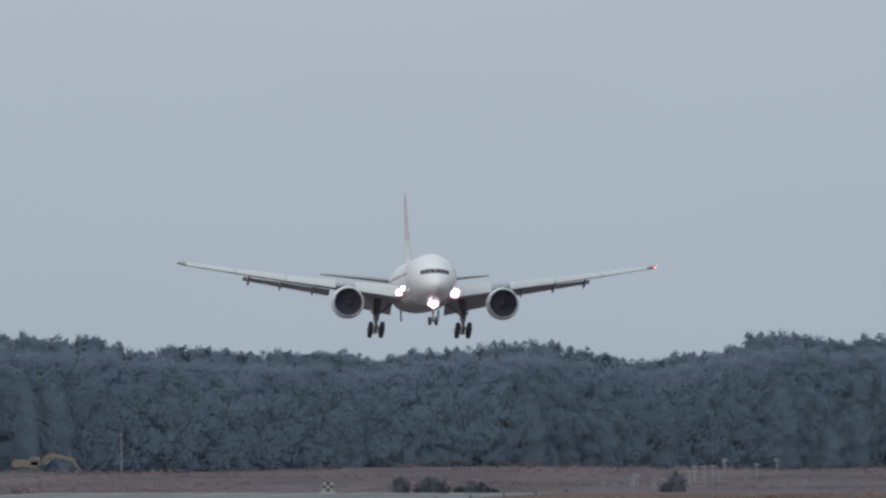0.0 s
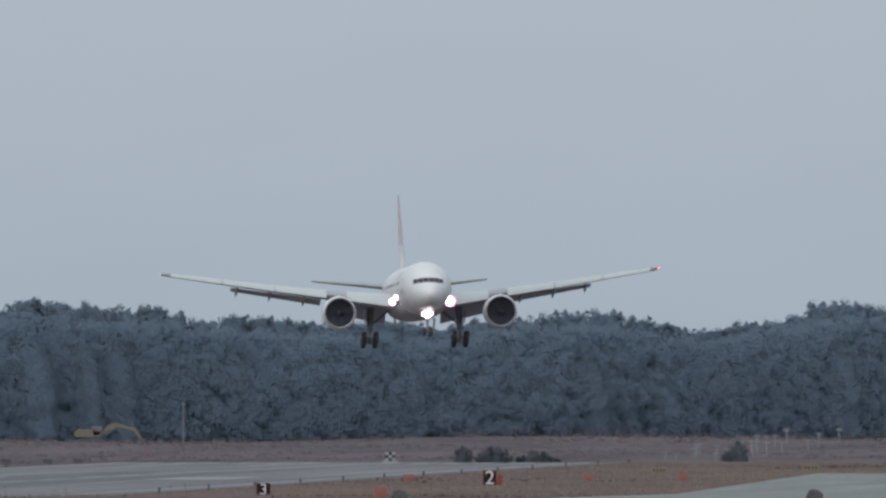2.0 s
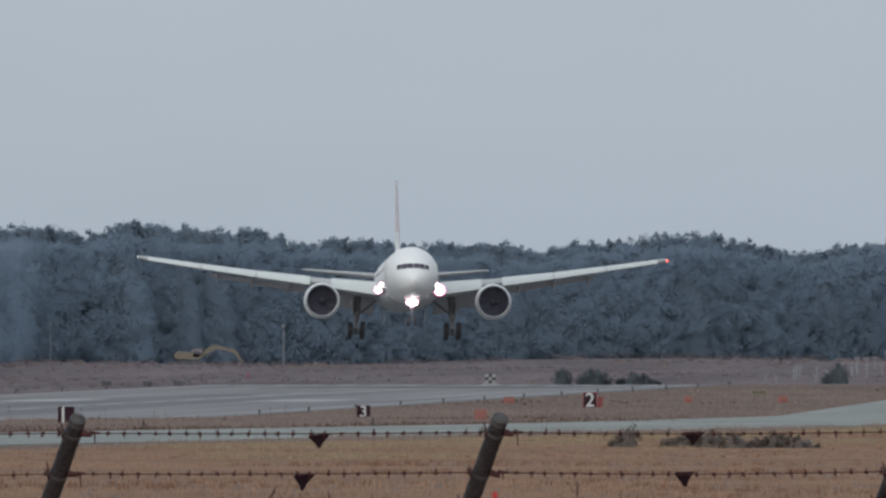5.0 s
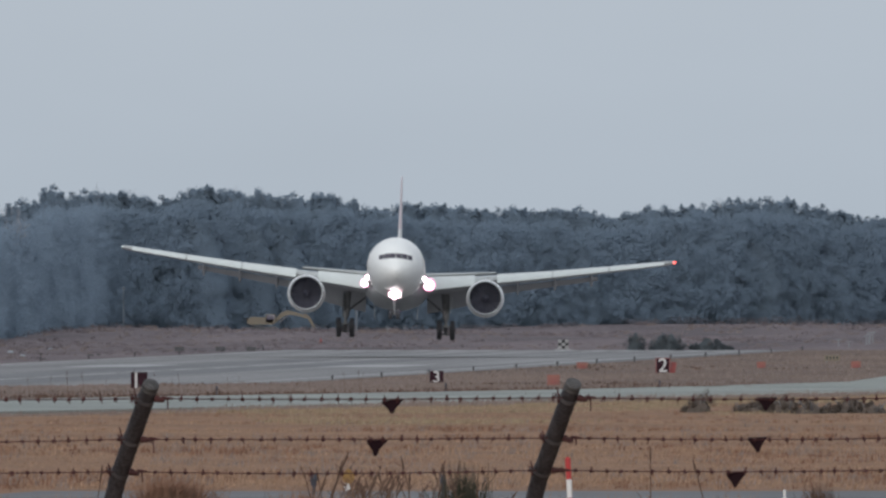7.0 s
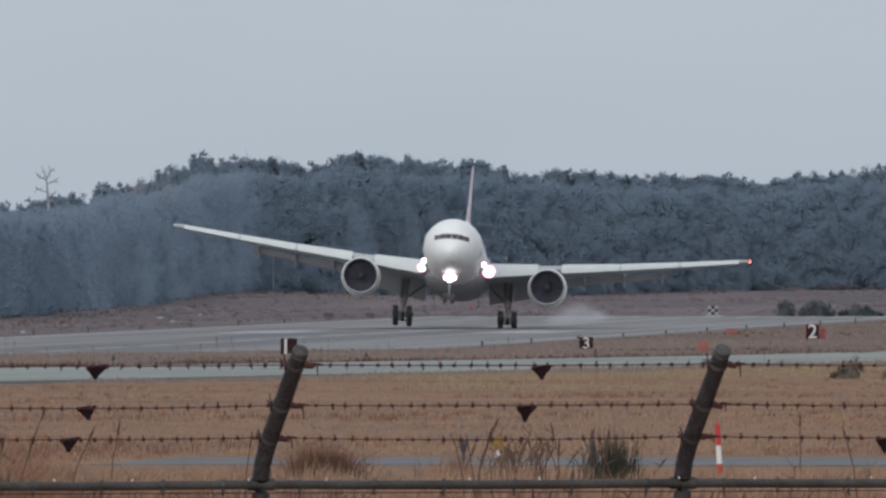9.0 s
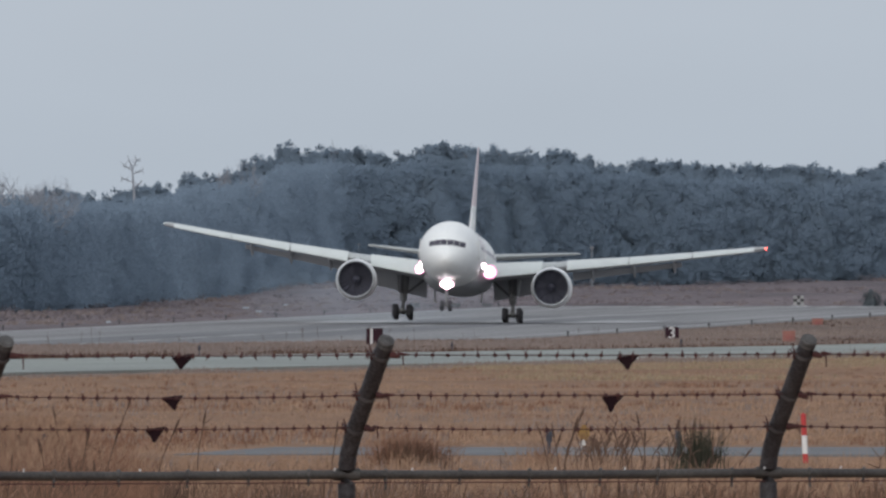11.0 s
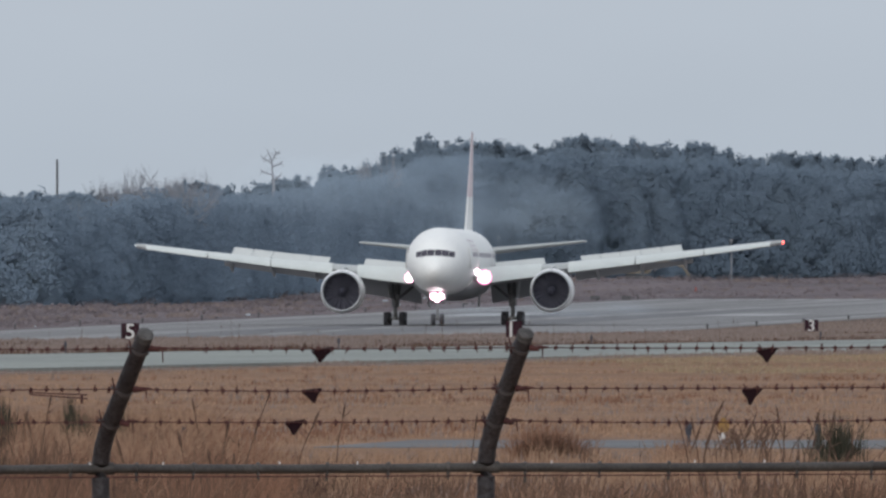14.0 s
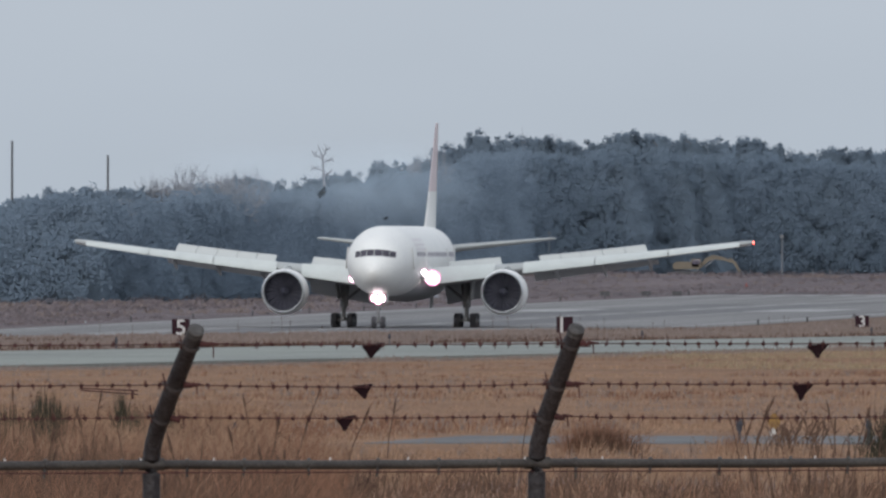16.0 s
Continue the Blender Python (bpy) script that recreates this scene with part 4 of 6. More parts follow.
            loft(bm, [[(sx * length / 2, 0, -0.03), (sx * length / 2, 0, 0.05), (sx * length / 2, deep, 0.03), (sx * length / 2, deep, 0.0)] for sx in (-1, 1)])
            sp = part("spoiler", bm, M_SPOILER, wing, at=turn, smooth=False)
            moving["spoiler"].append((sp, turn))
        # navigation light, wing root lights
        _, y, c, z, t = WING[-1]
        bm = bmesh.new()
        bmesh.ops.create_icosphere(bm, subdivisions=2, radius=0.16 if s > 0 else 0.12, matrix=pose(s * 30.35, y + 0.2, z + 0.27))
        part("wingtip_light", bm, M_NAV_RED if s > 0 else M_NAV_WHITE, wing, "glowing red wingtip light" if s > 0 else "pale wingtip light")
        # The outer lamp's radius is enlarged to take in its glare.
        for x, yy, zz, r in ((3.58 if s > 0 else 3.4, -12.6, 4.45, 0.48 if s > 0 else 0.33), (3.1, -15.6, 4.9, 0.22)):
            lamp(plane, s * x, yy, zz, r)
        bm = bmesh.new()
        loft(bm, [ring_y(s * 2.75, y, 4.75, r, 12) for y, r in ((-16.2, 0.1), (-15.4, 0.4), (-13, 0.5), (-10, 0.8))])
        part("root_fairing", bm, M_WHITE, plane)
        engine(plane, s)
        moving["gear"].append(main_gear(plane, s))
    nose_gear(plane)
    return plane, moving


plane, moving = airliner()


# ---- the fence in front: bent posts, a rail and three barbed wires ----
FENCE_Y, FENCE_X = 147.0, -12.39


def fence_y(x):
    return FENCE_Y + 0.48 * (x - FENCE_X)


LEAN = [(0.0, 10.70), (0.0, 10.78), (0.014, 10.86), (0.05, 10.96), (0.10, 11.06), (0.2, 11.26), (0.3, 11.46)]  # sideways lean and height of the arm
LEANS = {-14.36: 1.0}
BASES = [-18.6, -16.45, -14.36, -12.39, -10.21, -8.05, -5.95, -3.85]


def arm_at(z):
    for (a, z0), (b, z1) in zip(LEAN, LEAN[1:]):
        if z0 <= z <= z1:
            return a + (b - a) * (z - z0) / (z1 - z0)
    return LEAN[-1][0] if z > 11 else 0.0


def arm_point(x, z):
    a = arm_at(z) * LEANS.get(x, 0.84)
    return Vector((x + a, fence_y(x) - 2.0 * a, z))


def build_fence():
    fence = thing("fence", "weathered grey steel perimeter fence topped with rusty barbed wire", "fence")
    rng = random.Random(9)
    barbs = []
    for _ in range(6):
        bm = bmesh.new()
        tube(bm, (-0.010, 0, 0), (0.010, 0, 0), 0.0080, 0.0080, 6)
        for _ in range(3):
            w = Vector((rng.uniform(-.4, .4), rng.gauss(0, 1), rng.gauss(0, 1))).normalized()
            tube(bm, -w * 0.012, w * 0.026, 0.0045, 0.002, 4)
        barbs.append(mesh_of("barb", bm, M_WIRE))
    for x in BASES:
        bm = bmesh.new()
        y = fence_y(x)
        rings = []
        tilt, k = rng.uniform(-0.012, 0.012), LEANS.get(x, 0.84)
        pts = [(0, 9.0), (0, 10.1)] + LEAN
        for i, (a, z) in enumerate(pts):
            c = Vector((x + a * k + tilt * (z - 10.7), y - 2 * k * a, z))
            nxt, prv = pts[min(i + 1, len(pts) - 1)], pts[max(i - 1, 0)]
            way = Vector(((nxt[0] - prv[0]) * k, -(nxt[0] - prv[0]) * 2 * k, nxt[1] - prv[1])).normalized()
            q = way.to_track_quat("Z", "Y")
            r = 0.047 if z < 11.3 else 0.044
            rings.append([c + q @ Vector((r * math.cos(2 * math.pi * j / 20), r * math.sin(2 * math.pi * j / 20), 0)) for j in range(20)])
        top = sum((Vector(p) for p in rings[-1]), Vector()) / 20
        rings.append([top + (Vector(p) - top) * 0.8 + way * 0.018 for p in rings[-1]])
        loft(bm, rings)
        post = part("post", bm, M_POST, fence, "grey post bent outward at the top")
        bm = bmesh.new()
        tube(bm, top - way * 0.026, top + way * 0.012, 0.0455, 0.043, 16)
        tube(bm, top + way * 0.012, top + way * 0.024, 0.043, 0.024, 16)
        part("post_cap", bm, M_CAP, post, "pale worn post end")
        bm = bmesh.new()
        tube(bm, (x - 0.07, y, 10.750), (x + 0.07, y + 0.02, 10.750), 0.034, 0.034, 14)
        part("rail_sleeve", bm, M_RAIL, post)
        for z in (11.39, 11.174, 11.0):
            c = arm_point(x, z)
            bm = bmesh.new()
            tube(bm, c + Vector((-0.058, 0.01, -0.02)), c + Vector((0.07, -0.02, 0.005)), 0.014, 0.012, 8)
            tube(bm, c + Vector((0.055, -0.04, 0)), c + Vector((0.10, -0.05, rng.uniform(-.02, .006))), 0.019, 0.012, 8)
            tube(bm, c + Vector((0.095, -0.05, 0.004)), c + Vector((0.15, -0.05, 0.0)), 0.010, 0.006, 7)
            tube(bm, c + Vector((0.12, -0.05, 0)), c + Vector((0.122, -0.05, rng.uniform(-.075, -.03))), 0.005, 0.003, 5)
            tube(bm, c + Vector((-0.05, -0.03, 0.01)), c + Vector((-0.062, -0.03, rng.uniform(.04, .07))), 0.006, 0.003, 5)
            tube(bm, c + Vector((-0.058, 0.0, 0.0)), c + Vector((-0.075, 0, 0.028)), 0.009, 0.003, 6)
            part("wire_clip", bm, M_WIRE, post)
            bm = bmesh.new()
            lean_way = (arm_point(x, min(11.45, z + 0.04)) - arm_point(x, z - 0.04)).normalized()
            tube(bm, c - lean_way * 0.011, c + lean_way * 0.009, 0.0505, 0.0505, 18)
            tube(bm, c + Vector((-0.046, -0.02, 0.0)), c + Vector((-0.064, -0.03, 0.012)), 0.010, 0.007, 7)
            part("strap", bm, M_STRAP, post, "dull steel strap holding the wire")
    for a, b in zip(BASES, BASES[1:]):
        bm = bmesh.new()
        pa, pb = Vector((a, fence_y(a), 10.750)), Vector((b, fence_y(b), 10.750))
        mids = [pa.lerp(pb, f) + Vector((0, 0, -0.006 * math.sin(math.pi * f))) for f in (0, .25, .5, .75, 1)]
        bar(bm, mids, 0.025, 14)
        rail = part("rail", bm, M_RAIL, fence, "galvanised horizontal top rail")
        n = 6
        for i in range(n):
            f = (i + 0.5) / n + rng.uniform(-0.02, 0.02)
            c = pa.lerp(pb, f)
            bm = bmesh.new()
            tube(bm, c + Vector((-0.009, 0, 0)), c + Vector((0.010, 0, 0)), 0.0305, 0.0305, 12)
            tube(bm, c + Vector((0, -0.02, -0.02)), c + Vector((rng.uniform(-.006, .006), -0.02, rng.uniform(-.085, -.055))), 0.010, 0.007, 6)
            part("rail_tie", bm, M_RAIL, rail)
            # Pale pegs stand for the small white glints along the rail.
            if i % 3 != 1:
                bm = bmesh.new()
                tip = c + Vector((rng.uniform(0.1, 0.2), -0.006, 0.022))
                tube(bm, tip, tip + Vector((rng.uniform(-.006, .006), -0.004, 0.012)), 0.0055, 0.0035, 6)
                part("rail_glint", bm, M_LETTER, rail, "small white glint on the rail, put in as a pale peg")
        bm = bmesh.new()
        tube(bm, pa + Vector((0, -0.03, -0.045)), pb + Vector((0, -0.03, -0.045)), 0.004, 0.004, 6)
        part("tension_wire", bm, M_WIRE, fence)
        for level, z in enumerate((11.39, 11.174, 11.0)):
            pa2, pb2 = arm_point(a, z) + Vector((0.06, -0.05, 0)), arm_point(b, z) + Vector((-0.03, -0.05, 0))
            sag = rng.uniform(0.004, 0.016)
            def on(f):
                return pa2.lerp(pb2, f) + Vector((0, 0, -sag * 4 * f * (1 - f)))
            bm = bmesh.new()
            steps = 24
            bar(bm, [on(i / steps) for i in range(steps + 1)], 0.0032, 5)
            wire = part("barbed_wire", bm, M_WIRE, fence, "rusty barbed wire")
            count = int((pb2 - pa2).length / 0.088)
            for i in range(count):
                ob = new("barb", rng.choice(barbs))
                ob.parent, ob.matrix_basis = wire, Matrix.Translation(on((i + 0.5 + rng.uniform(-.12, .12)) / count)) @ pose(0, 0, 0, rng.uniform(0, 360))
    return fence


def warning_flag(x, z, seed):
    """A three-cornered plastic tag folded over the wire."""
    rng = random.Random(seed)
    base = max(b for b in BASES if b <= x)
    c = arm_point(x, z)
    flag = thing("warning_flag", "dark red triangular plastic tag hanging on barbed wire", "tag", "tags on the barbed wire", pose(c.x, c.y - 0.055, c.z - 0.006, 0, 0, rng.uniform(15, 35)))
    bm = bmesh.new()
    w, h, tip = 0.058 * rng.uniform(0.92, 1.06), 0.07 * rng.uniform(0.85, 1.1), rng.uniform(-0.016, 0.014)
    lift = rng.uniform(-0.004, 0.012)
    out = [(-w, 0.006 - lift * 0.5), (-w * 0.55, 0.000), (-w * 0.1, 0.006), (w * 0.4, 0.004), (w * 1.05, 0.012 + lift), (w * 0.78, -h * 0.12), (w * 0.4 + tip * 0.4, -h * 0.5), (tip + 0.006, -h), (tip - 0.005, -h * 0.97), (-w * 0.42 + tip * 0.4, -h * 0.52), (-w * 0.86, -h * 0.14)]
    loft(bm, [[(px, y + 0.006 * math.sin(px * 55 + seed), pz) for px, pz in out] for y in (-0.005, 0.005)])
    part("panel", bm, M_FLAG, flag, smooth=False)
    bm = bmesh.new()
    tube(bm, (-w * 0.9, 0, 0.004 - lift * 0.4), (w, 0, 0.008 + lift * 0.8), 0.006, 0.006, 8)
    part("hem", bm, M_FLAG, flag)


build_fence()
for i, (x, z) in enumerate([(-13.40, 11.38), (-13.38, 11.165), (-13.41, 10.995), (-11.115, 11.375), (-11.12, 11.16), (-9.175, 11.385), (-9.15, 11.17), (-9.19, 10.98)]):
    warning_flag(x, z, 40 + i)
stray = thing("loose_bracket", "thin rusty bracket caught in the wire", "bracket", "", pose(-14.58, 146.0, 11.14))
for z in (0.007, -0.008):
    bm = bmesh.new()
    box(bm, (0.31, 0.012, 0.007), (0, 0, z), (0, 2.5 if z > 0 else 4.0, 0), 0.002)
    part("bar", bm, M_WIRE, stray)
bm = bmesh.new()
box(bm, (0.012, 0.014, 0.05), (0.125, 0, -0.02), (0, 0, 0), 0.003)
part("peg", bm, M_WIRE, stray)


# ---- things on the airfield ----
def text_mesh(bm_name, body, size, depth, mat, parent, at):
    cu = bpy.data.curves.new(bm_name, "FONT")
    cu.body, cu.size, cu.extrude, cu.align_x, cu.align_y = body, size, depth, "CENTER", "CENTER"
    cu.offset = 0.008 * size
    tmp = new("tmp", cu)
    me = bpy.data.meshes.new_from_object(tmp.evaluated_get(bpy.context.evaluated_depsgraph_get()))
    bpy.data.objects.remove(tmp)
    me.materials.clear()
    me.materials.append(mat)
    ob = new(bm_name, me)
    ob.parent, ob.matrix_basis = parent, at
    return ob


def number_sign(digit, x, y, w, h, side=False):
    z = ground_z(x, y) - 0.22
    sign = thing("distance_sign", "dark maroon sign with a white number %s in dry grass" % digit, "sign", "numbered signs beside the runway", pose(x, y, z, 0, 0, 4))
    bm = bmesh.new()
    box(bm, (w, 0.25, h), (0, 0, h / 2 + 0.12), bevel=0.03)
    board = part("board", bm, M_SIGN, sign, "dark maroon sign box")
    bm = bmesh.new()
    for dz in (0.14, h + 0.1):
        box(bm, (w + 0.06, 0.28, 0.07), (0, 0, dz), bevel=0.015)
    for s in (-1, 1):
        box(bm, (0.07, 0.28, h), (s * (w / 2), 0, h / 2 + 0.12), bevel=0.015)
    part("frame", bm, M_SIGNEDGE if side else M_SIGN, sign)
    text_mesh("numeral", digit, h * 1.22, 0.02, M_LETTER, board, pose(-0.22 if digit == "1" else 0, -0.14, h / 2 + 0.13, 90))
    for s in (-1, 1):
        bm = bmesh.new()
        tube(bm, (s * w * 0.35, 0, -0.3), (s * w * 0.35, 0, 0.2), 0.04, 0.04, 8)
        part("leg", bm, M_STRUT, sign)
    if side:
        bm = bmesh.new()
        box(bm, (0.5, 0.2, h * 0.8), (w / 2 + 0.32, 0.5, h * 0.42), (0, 8, 20), 0.03)
        part("side_panel", bm, M_SIGNEDGE, sign, "faded red side panel")


number_sign("5", -179.9, 1850, 1.13, 1.2)
number_sign("1", -163.2, 1960, 1.1, 1.3)
number_sign("3", -176.8, 2440, 1.15, 1.15)
number_sign("2", -170.7, 2657, 1.3, 1.55, True)


def equipment_box(name, x, y, w, h, mat, label, slats=0):
    z = ground_z(x, y)
    t = thing(name, label, "cabinet", "", pose(x, y, z, 0, 0, 8))
    bm = bmesh.new()
    box(bm, (w, w * 0.7, h), (0, 0, h / 2 + 0.1), bevel=0.04)
    body = part("body", bm, mat, t)
    bm = bmesh.new()
    box(bm, (w * 1.06, w * 0.76, 0.06), (0, 0, h + 0.12), bevel=0.015)
    part("lid", bm, mat, t)
    for s in (-1, 1):
        bm = bmesh.new()
        box(bm, (0.1, w * 0.6, 0.2), (s * w * 0.38, 0, 0.05), bevel=0.01)
        part("foot", bm, M_STRUT, t)
    bm = bmesh.new()
    for i in range(3):
        box(bm, (w * 0.5, 0.02, 0.04), (0, -w * 0.36, h * (0.4 + 0.15 * i)))
    part("vent", bm, M_SIGNEDGE, body, smooth=False)


equipment_box("runway_light_cabinet", -143.6, 2105, 0.95, 0.8, M_ORANGE, "orange-red equipment cabinet standing in dry grass")
equipment_box("runway_light_cabinet", -183.0, 2724, 1.05, 0.6, M_ORANGE, "small faded orange cabinet beside the runway")
equipment_box("runway_light_cabinet", -157.0, 2742, 0.95, 0.65, M_ORANGE, "small orange cabinet in dry grass")
equipment_box("runway_light_cabinet", -166.4, 2742, 0.85, 0.6, M_ORANGE, "small orange cabinet in dry grass")


def guidance_sign(x, y, w, h):
    t = thing("taxi_sign", "low yellow taxiway sign with dark unreadable bars", "sign", "yellow taxi signs", pose(x, y, ground_z(x, y), 0, 0, 6))
    bm = bmesh.new()
    box(bm, (w, 0.2, h), (0, 0, h / 2 + 0.2), bevel=0.02)
    board = part("board", bm, M_YELLOW, t, "yellow sign board")
    for i in range(4):
        bm = bmesh.new()
        box(bm, (w * 0.1, 0.02, h * 0.5), (w * (-0.33 + 0.22 * i), -0.11, h / 2 + 0.2))
        part("bar", bm, M_BLACK, board, smooth=False)
    for s in (-1, 1):
        bm = bmesh.new()
        tube(bm, (s * w * 0.35, 0, -0.2), (s * w * 0.35, 0, 0.3), 0.04, 0.04, 8)
        part("leg", bm, M_STRUT, t)


guidance_sign(-168.3, 2896, 1.6, 0.6)
guidance_sign(-155.9, 2963, 1.75, 0.65)

# chequered marker hut behind the runway's end
hut = thing("marker_hut", "small black and white chequered equipment hut", "hut", "", pose(-219.6, 3236, 0, 0, 0, 5))
for j in range(3):
    for i in range(3):
        bm = bmesh.new()
        box(bm, (0.40, 1.2, 0.36), (-0.40 + 0.40 * i, 0, 0.36 + 0.36 * j))
        part("panel", bm, M_PAINT if (i + j) % 2 == 0 else M_BLACK, hut, "white panel" if (i + j) % 2 == 0 else "black panel", False)
bm = bmesh.new()
box(bm, (1.8, 1.7, 0.3), (0, 0, 0.04), bevel=0.05)
part("plinth", bm, M_PAINT, hut, "white concrete plinth")


def excavator():
    ex = thing("excavator", "yellow crawler excavator parked with its arm stretched to the ground", "excavator", "", pose(-313.3, 4012, ground_z(-313.3, 4012) - 0.12) @ Matrix.Diagonal((0.95, 1, 0.86, 1)))
    for s in (-1, 1):
        bm = bmesh.new()
        prof = [(-2.0 + 0.35 * math.cos(a), 0.42 + 0.42 * math.sin(a)) for a in [math.pi / 2 + math.pi * i / 6 for i in range(7)]] + [(1.4 + 0.35 * math.cos(a), 0.42 + 0.42 * math.sin(a)) for a in [-math.pi / 2 + math.pi * i / 6 for i in range(7)]]
        loft(bm, [[(px - 2.4, s * 1.1 + o, pz) for px, pz in prof] for o in (-0.3, 0.3)])
        part("track", bm, M_DARKMETAL, ex, "dark steel crawler track")
    bm = bmesh.new()
    loft(bm, [[(x, y0, z) for x, z in ((-4.9, 1.15), (-4.95, 2.1), (-4.6, 2.45), (-2.3, 2.35), (-1.2, 2.0), (-1.2, 1.15))] for y0 in (-1.35, 1.35)])
    part("engine_house", bm, M_YELLOW, ex, "yellow rounded engine house")
    bm = bmesh.new()
    box(bm, (1.5, 1.0, 1.5), (-1.6, -0.85, 2.15), bevel=0.1)
    cab = part("cab", bm, M_YELLOW, ex)
    bm = bmesh.new()
    box(bm, (1.2, 0.04, 0.75), (-1.55, -1.37, 2.4), bevel=0.01)
    part("window", bm, M_GLASS, cab)
    bm = bmesh.new()
    box(bm, (0.35, 2.4, 0.9), (-4.98, 0, 1.7), bevel=0.1)
    part("counterweight", bm, M_YELLOW, ex)
    boom = [(-1.1, 1.6, .28), (0.0, 2.75, .36), (1.0, 3.2, .36), (2.4, 2.95, .3), (4.0, 2.35, .24)]
    bm = bmesh.new()
    loft(bm, [[(x - h * 0.3, y0 * 0.25, z + h), (x + h * 0.3, y0 * 0.25, z - h), (x + h * 0.3, -y0 * 0.25, z - h), (x - h * 0.3, -y0 * 0.25, z + h)] for x, z, h in boom for y0 in (1,)])
    part("boom", bm, M_YELLOW, ex, "yellow bent boom")
    bm = bmesh.new()
    loft(bm, [[(x - 0.2, 0.2, z + 0.15), (x + h, 0.2, z), (x + h, -0.2, z), (x - 0.2, -0.2, z + 0.15)] for x, z, h in ((3.5, 2.95, .3), (4.0, 2.4, .4), (4.7, 1.2, .25), (5.1, 0.5, .2))])
    part("arm", bm, M_YELLOW, ex, "yellow dipper arm")
    bm = bmesh.new()
    loft(bm, [[(x, y0, z) for x, z in ((4.85, 0.75), (5.35, 0.7), (5.6, 0.2), (5.2, 0.02), (4.75, 0.25))] for y0 in (-0.55, 0.55)])
    part("bucket", bm, M_DARKMETAL, ex, "worn steel bucket")
    bm = bmesh.new()
    tube(bm, (-0.4, 0.3, 1.5), (1.2, 0.3, 2.9), 0.09, 0.07, 8)
    part("ram", bm, M_METAL, ex)


excavator()


def mast(name, x, y, h, r, mat, label, head=True):
    t = thing(name, label, "mast", "", pose(x, y, ground_z(x, y) - 0.1))
    bm = bmesh.new()
    tube(bm, (0, 0, 0), (0, 0, h), r, r * 0.7, 10)
    pole = part("pole", bm, mat, t)
    if head:
        bm = bmesh.new()
        box(bm, (r * 5, r * 3, r * 3.5), (0, 0, h), bevel=r * 0.4)
        part("lamp_head", bm, mat, t)
        for i in range(5):
            bm = bmesh.new()
            tube(bm, (-r * 2, 0, h * (0.45 + 0.09 * i)), (r * 2, 0, h * (0.45 + 0.09 * i)), r * 0.3, r * 0.3, 6)
            part("step", bm, mat, pole)


mast("light_mast", -309.0, 4100, 5.9, 0.10, M_APPROACH, "pale grey lamp mast before the wood")
mast("light_mast", -336.0, 4008, 5.9, 0.08, M_FARPOLE, "pale grey lamp mast before the wood")
mast("light_mast", -322.0, 3560, 4.6, 0.08, M_FARPOLE, "pale grey lamp mast before the wood")
mast("tall_pole", -319.5, 3090, 17.9, 0.17, M_DARKPOLE, "tall dark pole rising behind the trees", False)
mast("tall_pole", -308.7, 3090, 16.3, 0.17, M_DARKPOLE, "tall dark pole rising behind the trees", False)
mast("runway_stake", -294.0, 3960, 1.1, 0.11, M_APPROACH, "small white marker post on bare earth", False)
mast("runway_stake", -291.5, 3960, 0.9, 0.11, M_APPROACH, "small white marker post on bare earth", False)


def snag():
    """A dead tree with a few crooked limbs above the wood."""
    rng = random.Random(3)
    x, y = -306.5, 3330
    t = thing("dead_tree", "bare dead tree with crooked limbs above the pines", "tree", "", pose(x, y, 0))
    bm = bmesh.new()
    tube(bm, (0, 0, -0.3), (0.1, 0, 13), 0.24, 0.15, 8)
    tube(bm, (0.1, 0, 13), (-0.15, 0, 16.4), 0.15, 0.09, 8)
    tube(bm, (-0.15, 0, 16.4), (-0.75, 0, 17.8), 0.09, 0.04, 6)
    part("trunk", bm, M_TWIG, t, "grey dead trunk")
    for a, b, c in (((0, 0, 14.6), (-1.3, 0, 15.0), (-1.6, 0, 14.6)), ((-0.1, 0, 15.6), (1.1, 0, 16.0), (1.3, 0, 15.6)), ((-0.1, 0, 16.2), (0.4, 0, 17.3), (0.1, 0, 17.9)), ((-0.1, 0, 16.0), (-1.2, 0, 16.7), (-1.5, 0, 17.1)), ((0, 0, 13.9), (0.9, 0, 14.5), (1.1, 0, 14.9))):
        bm = bmesh.new()
        tube(bm, a, b, 0.085, 0.06, 6)
        tube(bm, b, c, 0.06, 0.025, 6)
        for _ in range(6):
            m = Vector(a).lerp(Vector(b), rng.uniform(0.4, 1))
            tube(bm, m, m + Vector((rng.uniform(-.6, .6), rng.uniform(-.4, .4), rng.uniform(-.2, .6))), 0.05, 0.015, 4)
        part("limb", bm, M_TWIG, t)


snag()

# approach light posts in the rough beyond the runway's end
rng = random.Random(12)
first = None
for i in range(26):
    f = i / 25
    y = 3310 + 560 * f
    x = -191.5 - 15 * f + rng.uniform(-1.5, 1.5) + (6 if i % 3 == 0 else 0)
    h = 0.8 + 1.2 * f + rng.uniform(-.2, .4)
    m = pose(x, y, ground_z(x, y) - 0.1) @ Matrix.Diagonal((1, 1, h, 1))
    if first is None:
        first = thing("approach_light", "slim pale approach light post in rough ground", "light post", "approach light posts", m)
        bm = bmesh.new()
        tube(bm, (0, 0, 0), (0, 0, 1), 0.09, 0.07, 8)
        part("post", bm, M_APPROACH, first)
        bm = bmesh.new()
        box(bm, (0.75, 0.2, 0.12), (0, 0, 1.0), bevel=0.02)
        part("crossbar", bm, M_APPROACH, first)
        keep = Matrix.Diagonal((1, 1, h, 1)).inverted()
    else:
        copy_thing(first, m @ keep)


